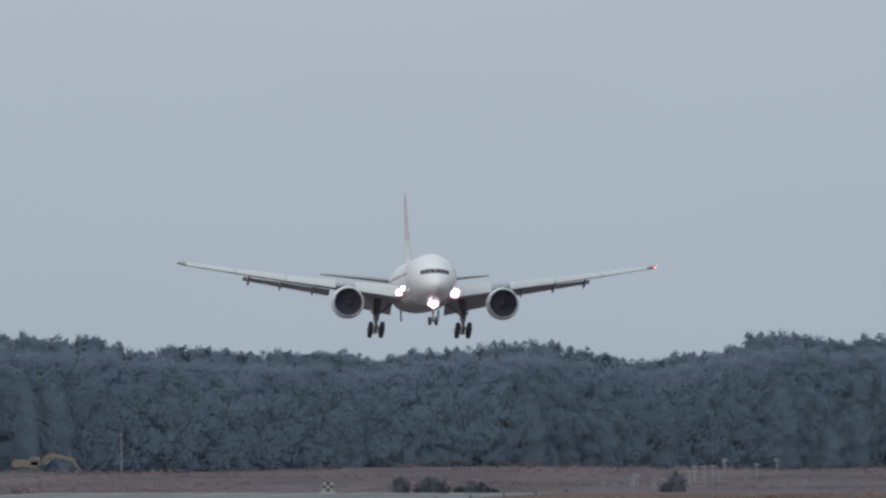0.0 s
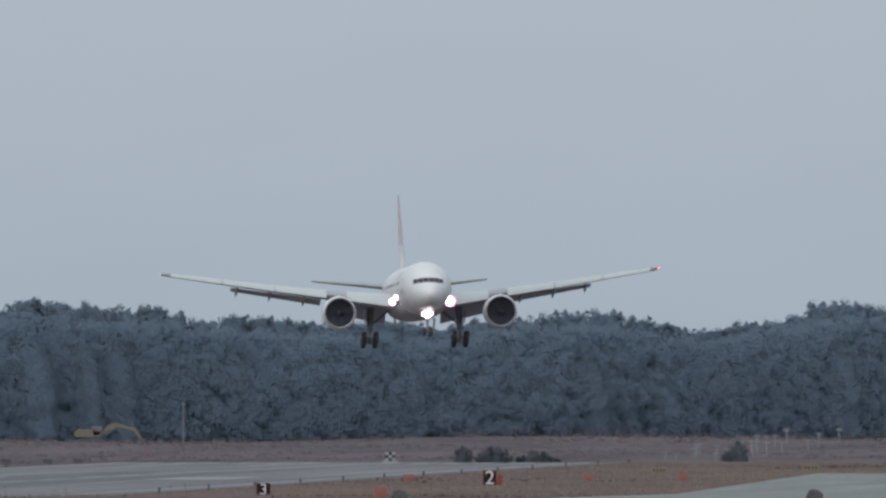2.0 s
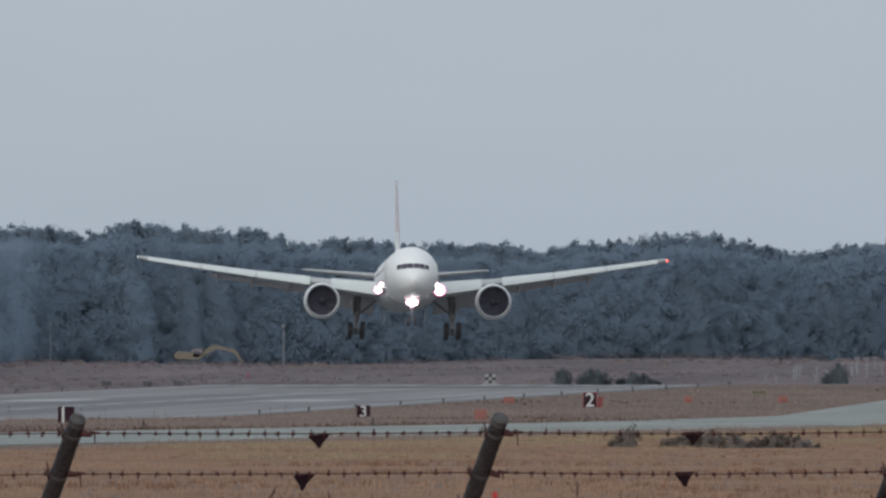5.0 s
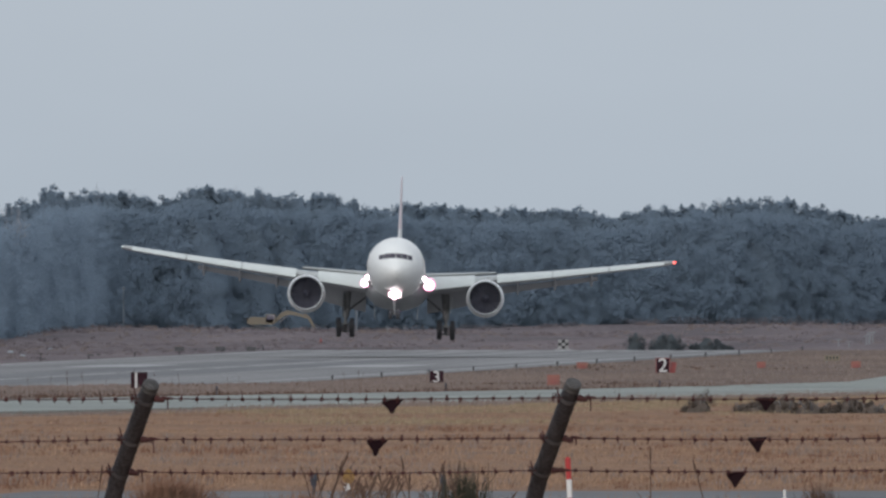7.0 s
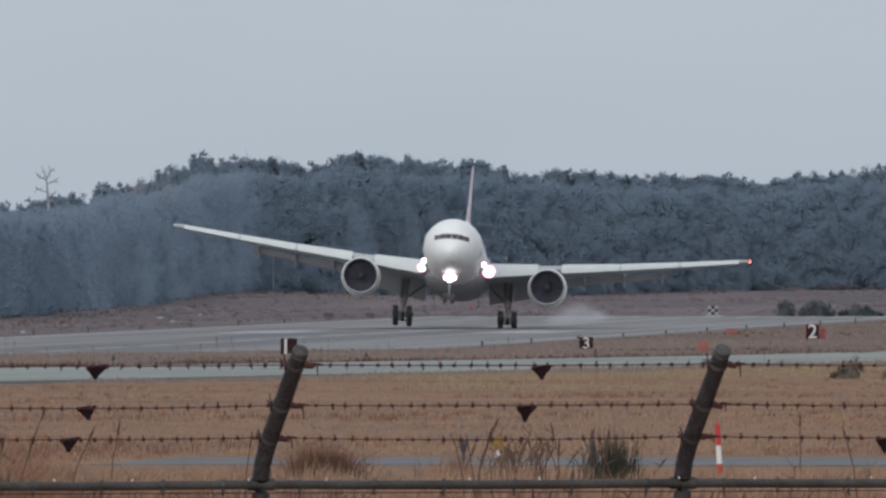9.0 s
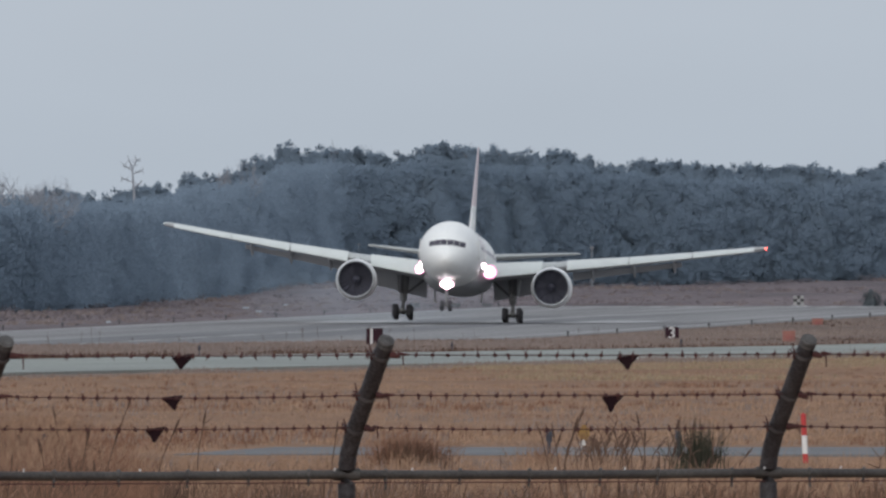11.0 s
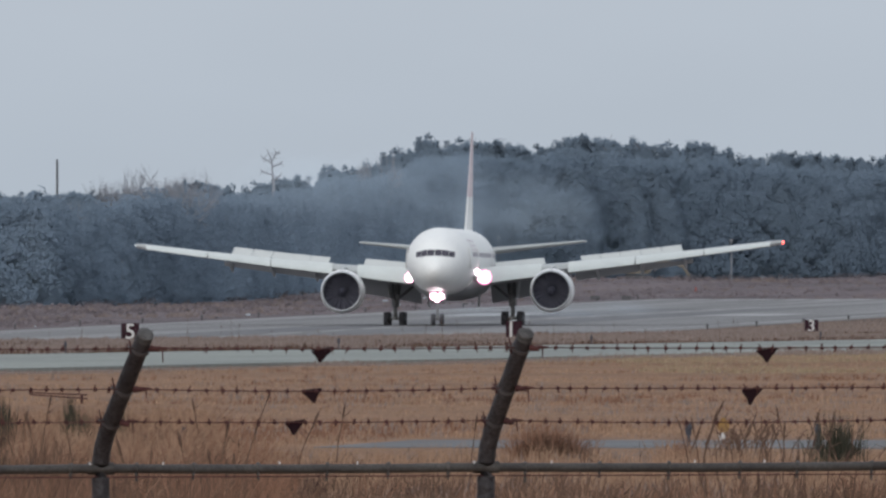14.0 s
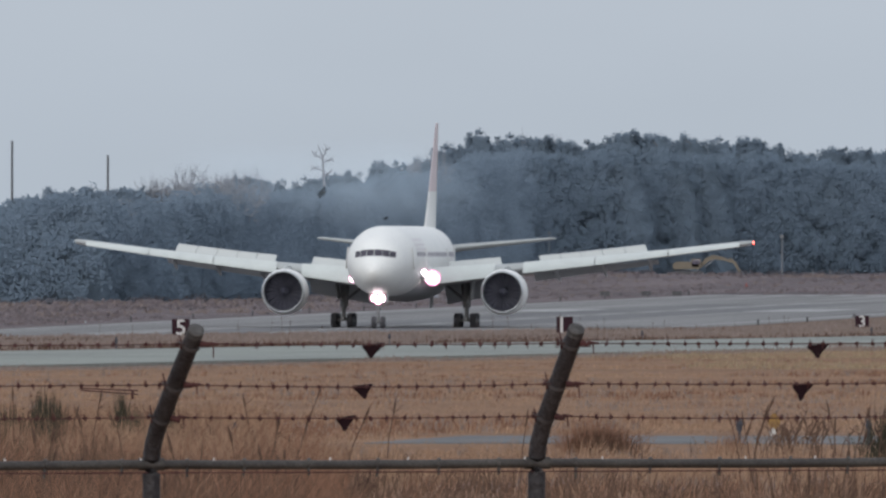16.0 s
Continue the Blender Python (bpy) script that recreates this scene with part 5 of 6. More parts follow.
def shrub(x, y, w, h, mat, label, seed, leaves=900, group=""):
    rng = random.Random(seed)
    t = thing("shrub", label, "shrub", group, pose(x, y, ground_z(x, y)))
    bm = bmesh.new()
    for _ in range(9):
        a = rng.uniform(0, 6.28)
        tube(bm, (0, 0, -0.1), (w * 0.35 * math.cos(a), w * 0.35 * math.sin(a), h * rng.uniform(0.5, 0.9)), 0.03 * w, 0.008 * w, 5)
    part("stem", bm, M_BARK, t)
    verts, faces = [], []
    n = 26
    peak = rng.uniform(-0.25, 0.25)
    for _ in range(n):
        q = rng.uniform(-0.5, 0.5)
        crest = h * (1.0 - 1.1 * abs(q - peak) ** 1.3) * rng.uniform(0.75, 1.05)
        c = Vector((w * q, w * rng.uniform(-0.25, 0.25), crest * rng.uniform(0.05, 0.88)))
        leaf_quads(rng, c, min(w, h) * rng.uniform(0.12, 0.2), 2 * leaves // n, w * 0.028, verts, faces, 1.1)
    k, ring = len(verts), 14
    for j in range(6):
        for i in range(ring):
            a = 2 * math.pi * i / ring
            q = 0.42 * (1 - 0.13 * j ** 1.2) * (1 + 0.3 * noise.noise((math.cos(a) * 2 + seed, math.sin(a) * 2, j * 0.7)))
            verts.append(Vector((w * q * math.cos(a) + peak * w * 0.1 * j, w * 0.6 * q * math.sin(a), h * 0.17 * j - 0.05)))
    for j in range(5):
        for i in range(ring):
            n2 = (i + 1) % ring
            faces.append((k + j * ring + i, k + j * ring + n2, k + (j + 1) * ring + n2, k + (j + 1) * ring + i))
    faces.append(tuple(k + 5 * ring + i for i in range(ring)))
    f = new("foliage", raw_mesh("foliage", verts, faces, mat))
    f.parent = t


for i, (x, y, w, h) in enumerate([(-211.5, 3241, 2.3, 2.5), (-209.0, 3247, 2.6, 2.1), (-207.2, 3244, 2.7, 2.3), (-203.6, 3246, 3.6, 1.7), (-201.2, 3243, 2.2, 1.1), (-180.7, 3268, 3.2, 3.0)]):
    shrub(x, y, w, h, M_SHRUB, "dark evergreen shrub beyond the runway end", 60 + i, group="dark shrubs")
for i, (x, y, w, h) in enumerate([(-71.6, 1137, 1.25, 1.0), (-69.3, 1131, 1.2, 0.55), (-68.2, 1125, 1.6, 0.75), (-66.8, 1118, 1.8, 0.85), (-65.4, 1112, 1.7, 0.7), (-64.2, 1116, 1.8, 0.8), (-62.9, 1112, 1.5, 0.6)]):
    shrub(x, y, w, h, M_DRYSHRUB, "low grey-brown leafless shrub beside the taxiway", 80 + i, group="dry shrubs")

# red and white stake, small lamps along the perimeter road
stake = thing("marker_stake", "red and white banded marker stake in dry grass", "stake", "", pose(-28.46, 421, ground_z(-28.46, 421), 0, -3, 0))
for i, (a, b) in enumerate(((-0.1, 0.17), (0.17, 0.45), (0.45, 0.77))):
    bm = bmesh.new()
    tube(bm, (0, 0, a), (0, 0, b), 0.041, 0.041, 14)
    part("band", bm, M_STAKERED if i % 2 == 0 else M_STAKEWHITE, stake, "red band" if i % 2 == 0 else "white band")
bm = bmesh.new()
tube(bm, (0, 0, 0.77), (0, 0, 0.79), 0.041, 0.024, 14)
part("cap", bm, M_STAKERED, stake)
white_stub = thing("white_stub", "short white marker stub beside the road", "stake", "", pose(-25.43, 425, ground_z(-25.43, 425)))
bm = bmesh.new()
tube(bm, (0, 0, -0.1), (0, 0, 0.26), 0.022, 0.022, 12)
part("post", bm, M_STAKEWHITE, white_stub)
bm = bmesh.new()
tube(bm, (0, 0, 0.26), (0, 0, 0.275), 0.022, 0.012, 12)
part("cap", bm, M_STAKEWHITE, white_stub)
for x, y, s in ((-33.23, 432, 1.12), (-31.2, 432, 1.05), (-40.5, 425, 1.0), (-125.5, 1260, 1.5), (-125.5, 1400, 1.5), (-125.5, 1560, 1.5), (-125.5, 1740, 1.5), (-125.5, 1950, 1.5)):
    t = thing("taxi_light", "small dark lamp on a short stake beside the pavement", "light", "pavement edge lamps", pose(x, y, ground_z(x, y)))
    bm = bmesh.new()
    tube(bm, (0, 0, -0.1), (0, 0, 0.3 * s), 0.026 * s, 0.022 * s, 8)
    part("stake", bm, M_LAMPBODY, t)
    bm = bmesh.new()
    tube(bm, (0, 0, 0.26 * s), (0, 0, 0.36 * s), 0.038 * s, 0.052 * s, 12)
    tube(bm, (0, 0, 0.36 * s), (0, 0, 0.45 * s), 0.052 * s, 0.026 * s, 12)
    part("lamp", bm, M_LAMPBODY, t)

# pale stones and clods on the bare earth beside the runway
rng = random.Random(31)
for i in range(34):
    x, y = -256 - rng.uniform(0, 34), rng.uniform(2450, 3300)
    w = rng.uniform(0.3, 0.75)
    bm = bmesh.new()
    bmesh.ops.create_icosphere(bm, subdivisions=2, radius=0.5)
    for v in bm.verts:
        v.co = Vector((v.co.x * w, v.co.y * w * 0.7, v.co.z * w * 0.4)) * (1 + 0.35 * noise.noise(v.co * 2.3 + Vector((i, 0, 0))))
    t = part("clod", bm, M_POLE if i % 4 == 0 else M_EARTH if i % 4 == 1 else M_POST, smooth=False, at=pose(x, y, ground_z(x, y) + w * 0.1, 0, 0, rng.uniform(0, 360)))
    tagged(t, "pale broken lump of rubble on bare earth" if i % 4 == 0 else "dark clod of earth beside the runway", "rubble", "rubble beside the runway")

# far hill behind the woods
bm = bmesh.new()
rings = []
for j in range(9):
    row = []
    for i in range(41):
        x = -700 + 300 * i / 40
        f = math.exp(-((x + 535) / 34) ** 2) * 8 + 7 + 1.5 * noise.noise((x * 0.02, j, 0))
        row.append((x, 4800 + 15 * j, f * math.sin(math.pi * j / 8) - 0.5))
    rings.append(row)
loft(bm, rings, close=False, cap=False)
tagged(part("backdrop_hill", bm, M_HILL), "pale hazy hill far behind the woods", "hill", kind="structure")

# runway edge lamps, dark cable boxes and a small red marker
first = None
for y in range(2500, 3225, 60):
    for x in (-190.6, -253.6):
        if first is None:
            first = thing("runway_lamp", "small dark runway edge lamp", "light", "runway edge lamps", pose(x, y, ground_z(x, y)))
            bm = bmesh.new()
            tube(bm, (0, 0, -0.1), (0, 0, 0.32), 0.06, 0.05, 8)
            part("stem", bm, M_BLACK, first)
            bm = bmesh.new()
            tube(bm, (0, 0, 0.3), (0, 0, 0.42), 0.10, 0.12, 10)
            tube(bm, (0, 0, 0.42), (0, 0, 0.55), 0.12, 0.05, 10)
            part("lamp", bm, M_DARKMETAL, first)
        else:
            copy_thing(first, pose(x, y, ground_z(x, y)))
for x in (-261.0, -256.2, -252.6):
    t = thing("cable_box", "low dark box at the far runway edge", "box", "cable boxes", pose(x - 2, 3215, 0, 0, 0, 6))
    bm = bmesh.new()
    box(bm, (1.1, 0.8, 0.45), (0, 0, 0.2), bevel=0.06)
    part("body", bm, M_DARKMETAL, t)
    bm = bmesh.new()
    box(bm, (1.2, 0.9, 0.06), (0, 0, 0.45), bevel=0.02)
    part("lid", bm, M_BLACK, t)
t = thing("red_marker", "small red marker cone on bare earth", "cone", "", pose(-268.0, 3496, ground_z(-268, 3496)))
bm = bmesh.new()
tube(bm, (0, 0, 0.04), (0, 0, 0.6), 0.2, 0.04, 14)
part("cone", bm, M_SIGNEDGE, t)
bm = bmesh.new()
box(bm, (0.65, 0.65, 0.06), (0, 0, 0.03), bevel=0.015)
part("base", bm, M_BLACK, t)


# ---- dry grass: blades in their thousands ----
def blades(name, label, spots, mat, seed, lean=0.22):
    """spots: (x, y, height, spread, count, width) of each tuft."""
    rng = np.random.RandomState(seed)
    vs, fs = [], []
    k = 0
    for x, y, h, spread_by, count, width in spots:
        z = ground_z(x, y) - 0.03
        bx, by = x + rng.normal(0, spread_by, count), y + rng.normal(0, spread_by, count)
        hh = h * rng.uniform(0.55, 1.15, count)
        lx, ly = rng.normal(0.12, lean, count) * hh, rng.normal(0, 0.2, count) * hh
        for i in range(count):
            w = width * rng.uniform(0.7, 1.3)
            vs += [(bx[i] - w, by[i], z), (bx[i] + w, by[i], z), (bx[i] + lx[i] * 0.4 + w * 0.7, by[i] + ly[i] * 0.4, z + hh[i] * 0.6), (bx[i] + lx[i] * 0.4 - w * 0.7, by[i] + ly[i] * 0.4, z + hh[i] * 0.6), (bx[i] + lx[i], by[i] + ly[i], z + hh[i])]
            fs += [(k, k + 1, k + 2, k + 3), (k + 3, k + 2, k + 4)]
            k += 5
    me = bpy.data.meshes.new(name)
    me.from_pydata(vs, [], fs)
    me.materials.append(mat)
    return tagged(new(name, me), label, "grass", kind="stuff")


def off_road(x, y):
    return not (430 < y < 482 and x > -41.5) and x > -94.7


rng = random.Random(77)
field, russet, near_grass, verge = [], [], [], []
for i in range(19000):
    d = 1 / rng.uniform(1 / 1750, 1 / 330)
    x = -math.tan(rng.uniform(40, 112) / 1000) * d
    if not off_road(x, d):
        continue
    patch = noise.noise((x * 0.12, d * 0.02, 5))
    h = 0.12 * (0.7 + 0.6 * rng.random()) * (1 + 0.5 * patch)
    (russet if patch + rng.uniform(-.3, .3) > 0.12 else field).append((x, d, h, 0.12, 7, 0.006 + d * 6e-6))
rough_far, rough_dark = [], []
for i in range(30000):
    d = 1 / rng.uniform(1 / 3225, 1 / 1180)
    x = -math.tan(rng.uniform(40, 106) / 1000) * d
    limit = [fx + (gx - fx) * (d - fy) / (gy - fy) for (fx, fy), (gx, gy) in zip(taxi_far, taxi_far[1:]) if fy <= d <= gy]
    if x < -189 or x > (limit[0] if limit else -150) - 0.8:
        continue
    patch = noise.noise((x * 0.06, d * 0.006, 41)) + rng.uniform(-.25, .25)
    (rough_dark if patch > 0.42 else rough_far if patch > 0.02 else verge).append((x, d, rng.uniform(0.08, 0.24) * (0.8 + d / 4000), 0.6, 5, 0.03 + d * 1.2e-5))
blades("rough_verge", "russet tussocks between taxiway and runway", rough_far, M_FARTUFT, 23)
blades("dark_verge", "dark dead growth between taxiway and runway", rough_dark, M_STALK, 24)
thatch, olive = [], []
for i in range(7000):
    x, d = rng.uniform(-93, -66), rng.uniform(900, 1750)
    if noise.noise((x * 0.1, d * 0.008, 31)) > -0.1 + max(0, -x / d * 1000 - 78) * 0.06:
        olive.append((x, d, 0.2 * rng.uniform(0.5, 1.2), 0.25, 7, 0.006 + d * 8e-6))
for i in range(5000):
    d = 1 / rng.uniform(1 / 980, 1 / 330)
    x = -math.tan(rng.uniform(40, 112) / 1000) * d
    if off_road(x, d) and noise.noise((x * 0.2, d * 0.03, 21)) > 0.05:
        thatch.append((x, d, 0.2 * rng.uniform(0.5, 1.2), 0.15, 7, 0.006 + d * 6e-6))
blades("dead_grass", "dull dead grass in patches", thatch, M_VERGE, 8)
blades("olive_grass", "pale olive grass beside the taxiway", olive, M_OLIVE, 7)
blades("field_grass", "straw-coloured dry grass on the airfield", field, M_STRAW, 1)
blades("russet_grass", "russet dry grass in patches", russet, M_REDGRASS, 2)
blades("verge_grass", "dry grass verge between taxiway and runway", verge, M_VERGE, 3)
for i in range(6500):
    d = rng.uniform(205, 400)
    a = rng.uniform(60, 106) if i % 3 else rng.uniform(92, 106)
    x = -math.tan(a / 1000) * d
    tall = 0.45 + 0.35 * max(0, noise.noise((x * 0.6, d * 0.05, 9))) + (0.22 if a > 93 else 0.0)
    near_grass.append((x, d, tall * rng.uniform(0.5, 1.0), 0.08, 8, 0.0045))
for i in range(1500):
    d = rng.uniform(380, 470)
    x = -math.tan(rng.uniform(94, 106) / 1000) * d
    near_grass.append((x, d, rng.uniform(0.35, 0.8), 0.1, 8, 0.006))
edge = []
for i in range(520):
    y = 1 / rng.uniform(1 / 2050, 1 / 1150)
    if noise.noise((y * 0.02, 0, 7)) > -0.2:
        edge.append((-125 - abs(rng.gauss(0, 2.5)), y, rng.uniform(0.15, 0.5), 0.6, 9, 0.03))
blades("edge_weeds", "dark weeds along the taxiway edge", edge, M_STALK, 12)
near_edge = []
for i in range(1700):
    y = 1 / rng.uniform(1 / 1900, 1 / 830)
    near_edge.append((-95 + abs(rng.gauss(0, 1.4)), y, (0.12 + 0.4 * max(0, noise.noise((y * 0.03, 3, 3))) + 0.2 * min(1, max(0, (y - 1050) / 300))) * rng.uniform(0.6, 1.3), 0.3, 8, 0.015))
blades("edge_grass", "russet grass along the near taxiway edge", near_edge, M_VERGE, 13)
front = [g for g in near_grass if g[1] < 335]
back = [g for g in near_grass if g[1] >= 335]
clumps = [(g, noise.noise((g[0] * 1.3, g[1] * 0.06, 14))) for g in back]
blades("tall_grass", "tall blond grass beyond the fence", [g for g, n in clumps if n > -0.12] + front[::14], M_STRAW, 4, 0.4)
blades("shaded_grass", "matted brown grass between blond clumps", [(x, y, h * 0.9, s, c, w) for i, ((x, y, h, s, c, w), n) in enumerate(clumps) if n <= -0.12 and i % 3], M_STALK, 16, 0.45)
blades("low_russet_grass", "dull russet grass close behind the fence", [g for i, g in enumerate(front) if i % 5 in (1, 2) and i % 2], M_REDGRASS, 14, 0.4)
blades("low_dark_grass", "dark matted grass close behind the fence", [g for i, g in enumerate(front) if i % 5 in (0, 3, 4)], M_STALK, 15, 0.45)
blades("tall_dark_grass", "dark stalks among the tall grass", [(x - 0.2, y, h * 0.9, s, 5, w) for x, y, h, s, c, w in near_grass[::3] if noise.noise((x * 0.9, y * 0.05, 4)) > -0.1], M_STALK, 9, 0.4)
blades("tall_russet_grass", "tall russet grass beyond the fence", [(x + 0.3, y, h * 0.95, s, c, w) for x, y, h, s, c, w in near_grass[::3]], M_REDGRASS, 6, 0.4)


def tuft(name, label, x, y, h, spread_by, count, mat, seed, width=0.006):
    rng = random.Random(seed)
    t = thing(name, label, "grass tuft", "", pose(x, y, ground_z(x, y)))
    vs, fs = [], []
    for _ in range(count):
        a, q = rng.uniform(0, 6.28), abs(rng.gauss(0, 1))
        hh = h * rng.uniform(0.45, 1.1)
        out = spread_by * q * 0.6
        ox, oy = rng.gauss(0, spread_by * 0.55), rng.gauss(0, spread_by * 0.55)
        pts = [(out * 0.25 * f + out * f * f, hh * (f - 0.18 * q * f * f)) for f in (0, 0.35, 0.7, 1.0)]
        k = len(vs)
        for j, (r, z) in enumerate(pts):
            w = width * (1 - 0.3 * j)
            cx, cy = ox + r * math.cos(a), oy + r * math.sin(a)
            vs += [(cx - w, cy, z - 0.03), (cx + w, cy, z - 0.03)]
        for j in range(3):
            fs.append((k + 2 * j, k + 2 * j + 1, k + 2 * j + 3, k + 2 * j + 2))
    ob = new("foliage", raw_mesh("foliage", vs, fs, mat))
    ob.parent = t
    return t


tuft("sedge_tuft", "dark olive sedge tuft with upright arching blades", -27.45, 384, 0.92, 0.30, 330, M_TUFT, 1, 0.008)
for i, (x, y, h, w, n) in enumerate(((-40.85, 400, 1.05, 0.2, 420), (-41.2, 398, 0.9, 0.16, 240), (-39.74, 400, 1.05, 0.11, 220), (-39.45, 399, 0.85, 0.09, 120), (-39.3, 402, 0.95, 0.12, 200), (-42.4, 396, 1.0, 0.2, 300), (-40.3, 396, 0.8, 0.1, 90), (-36.6, 355, 0.62, 0.16, 70))):
    tuft("sedge_tuft", "dark sedge tuft in blond grass", x, y, h, w, n, M_TUFT, 20 + i, 0.010)
reeds = random.Random(52)
for i in range(16):
    a, d = reeds.uniform(98.5, 106), reeds.uniform(300, 395)
    tuft("sedge_tuft", "dark sedge tuft in blond grass", -math.tan(a / 1000) * d, d, reeds.uniform(0.5, 0.95), 0.12, 90, M_TUFT if i % 2 else M_STALK, 120 + i, 0.008)
for i, (x, y, h, w, n) in enumerate(((-47.4, 440, 0.7, 0.35, 300), (-46.2, 430, 0.8, 0.3, 260), (-44.9, 425, 0.75, 0.35, 280), (-43.4, 412, 0.7, 0.3, 240), (-42.0, 402, 0.75, 0.3, 240), (-40.7, 396, 0.6, 0.3, 200))):
    tuft("grass_clump", "shaggy blond grass clump", x, y, h, w, n, M_STRAW, 40 + i, 0.005)
tuft("grass_clump", "rounded dull russet grass clump", -33.5, 408, 0.62, 0.46, 1500, M_REDGRASS, 5, 0.005)
tuft("grass_clump", "dark stalks in a rounded grass clump", -33.4, 407.7, 0.55, 0.42, 420, M_STALK, 8, 0.005)
tuft("grass_clump", "dull grass clump beside the road", -24.6, 420, 0.45, 0.2, 220, M_STALK, 6)
tuft("grass_clump", "russet grass clump beside the road", -30.6, 396, 0.5, 0.25, 260, M_REDGRASS, 7)


def weed(x, y, h, seed, lean=0.1, head=True):
    """A dry stalk with side twigs and a brown seed head."""
    rng = random.Random(seed)
    t = thing("dry_weed", "dry brown weed stalk with a seed head", "weed", "dry weed stalks", pose(x, y, ground_z(x, y)))
    bm = bmesh.new()
    top = Vector((lean * h * rng.uniform(-1, 1.4), 0, h))
    mid = Vector((top.x * 0.35, 0, h * 0.55))
    tube(bm, (0, 0, -0.05), mid, 0.011, 0.008, 5)
    tube(bm, mid, top, 0.008, 0.005, 5)
    for _ in range(rng.randrange(1, 4)):
        f = rng.uniform(0.35, 0.95)
        b = mid.lerp(top, f)
        tube(bm, b, b + Vector((rng.uniform(-.14, .14), rng.uniform(-.05, .05), rng.uniform(0.03, .16))), 0.006, 0.003, 4)
    part("stalk", bm, M_STALK, t, smooth=False)
    if head:
        bm = bmesh.new()
        way = (top - mid).normalized()
        tube(bm, top - way * 0.1, top + way * 0.02, 0.010, 0.016, 6)
        tube(bm, top + way * 0.02, top + way * 0.10, 0.016, 0.004, 6)
        part("seed_head", bm, M_STALK, t, smooth=False)


rng = random.Random(15)
for i in range(64):
    a = rng.choice((rng.uniform(62, 106), rng.uniform(71, 77), rng.uniform(92, 98), rng.uniform(100, 106)))
    d = rng.uniform(240, 395)
    weed(-math.tan(a / 1000) * d, d, rng.uniform(0.5, 1.0) * (0.8 + d / 1400), 300 + i, 0.24, rng.random() < 0.6)
for i in range(66):
    a = rng.gauss(74.9, 0.75) if i < 56 else rng.gauss(71.6, 0.6)
    d = rng.uniform(378, 402)
    weed(-math.tan(a / 1000) * d, d, rng.uniform(0.3, 0.75), 700 + i, 0.42, rng.random() < 0.35)
for i in range(40):
    a, d = rng.uniform(60, 106), rng.uniform(1480, 1900)
    x = -math.tan(a / 1000) * d
    if x > -186:
        weed(x, d, rng.uniform(0.5, 1.1) * 1.4, 600 + i, 0.1)

# a weed with a yellowed leaf
weed(-29.63, 392, 0.74, 901, 0.02, False)
leaf = thing("yellow_leaf", "yellowed leaf hanging on a dry weed", "leaf", "", pose(-29.65, 391.9, ground_z(-29.65, 392) + 0.62))
bm = bmesh.new()
loft(bm, [[(w * sx, y, z) for sx in (-1, -0.3, 0.4, 1)] + [(w * sx * 0.9, y + 0.01, z) for sx in (1, 0.4, -0.3, -1)] for z, w, y in ((-0.11, 0.03, 0), (-0.04, 0.09, 0.01), (0.03, 0.08, 0.0), (0.11, 0.02, -0.02))])
part("blade", bm, M_LEAF, leaf)
scrap = thing("pale_leaf", "pale bleached leaf caught low in the dry weeds", "leaf", "", pose(-29.66, 391.8, ground_z(-29.66, 392) + 0.47, 0, 12, 0))
bm = bmesh.new()
loft(bm, [[(w * sx, y, z) for sx in (-1, 0.2, 1)] + [(w * sx * 0.9, y + 0.008, z) for sx in (1, 0.2, -1)] for z, w, y in ((-0.06, 0.015, 0), (-0.01, 0.05, 0.008), (0.05, 0.012, -0.01))])
part("blade", bm, M_LETTER, scrap)


# ---- tyre smoke ----
def smoke_material(name, tone, dense):
    m = bpy.data.materials.new(name)
    m.use_nodes = True
    n, k = m.node_tree.nodes, m.node_tree.links
    n.clear()
    out = n.new("ShaderNodeOutputMaterial")
    clear = n.new("ShaderNodeBsdfTransparent")
    haze = n.new("ShaderNodeBsdfDiffuse")
    haze.inputs[0].default_value = (*tone, 1)
    tc = n.new("ShaderNodeTexCoord")
    tex = n.new("ShaderNodeTexNoise")
    tex.inputs["Scale"].default_value, tex.inputs["Detail"].default_value = 1.3, 2.0
    k.new(tc.outputs["Object"], tex.inputs[0])
    rng_ = n.new("ShaderNodeMapRange")
    rng_.inputs["From Min"].default_value, rng_.inputs["From Max"].default_value = 0.0, 0.8
    k.new(tex.outputs[0], rng_.inputs[0])
    # thinner towards the rim of each billow
    flat = n.new("ShaderNodeVectorMath")
    flat.operation = "MULTIPLY"
    flat.inputs[1].default_value = (1, 0, 1)
    k.new(tc.outputs["Object"], flat.inputs[0])
    size = n.new("ShaderNodeVectorMath")
    size.operation = "LENGTH"
    k.new(flat.outputs[0], size.inputs[0])
    rim = n.new("ShaderNodeMapRange")
    rim.interpolation_type = "SMOOTHERSTEP"
    rim.inputs["From Min"].default_value, rim.inputs["From Max"].default_value = 0.95, 0.0
    rim.inputs["To Max"].default_value = dense
    k.new(size.outputs["Value"], rim.inputs[0])
    mul = n.new("ShaderNodeMath")
    mul.operation = "MULTIPLY"
    k.new(rng_.outputs[0], mul.inputs[0])
    k.new(rim.outputs[0], mul.inputs[1])
    mix = n.new("ShaderNodeMixShader")
    k.new(mul.outputs[0], mix.inputs[0])
    k.new(clear.outputs[0], mix.inputs[1])
    k.new(haze.outputs[0], mix.inputs[2])
    k.new(mix.outputs[0], out.inputs[0])
    return m


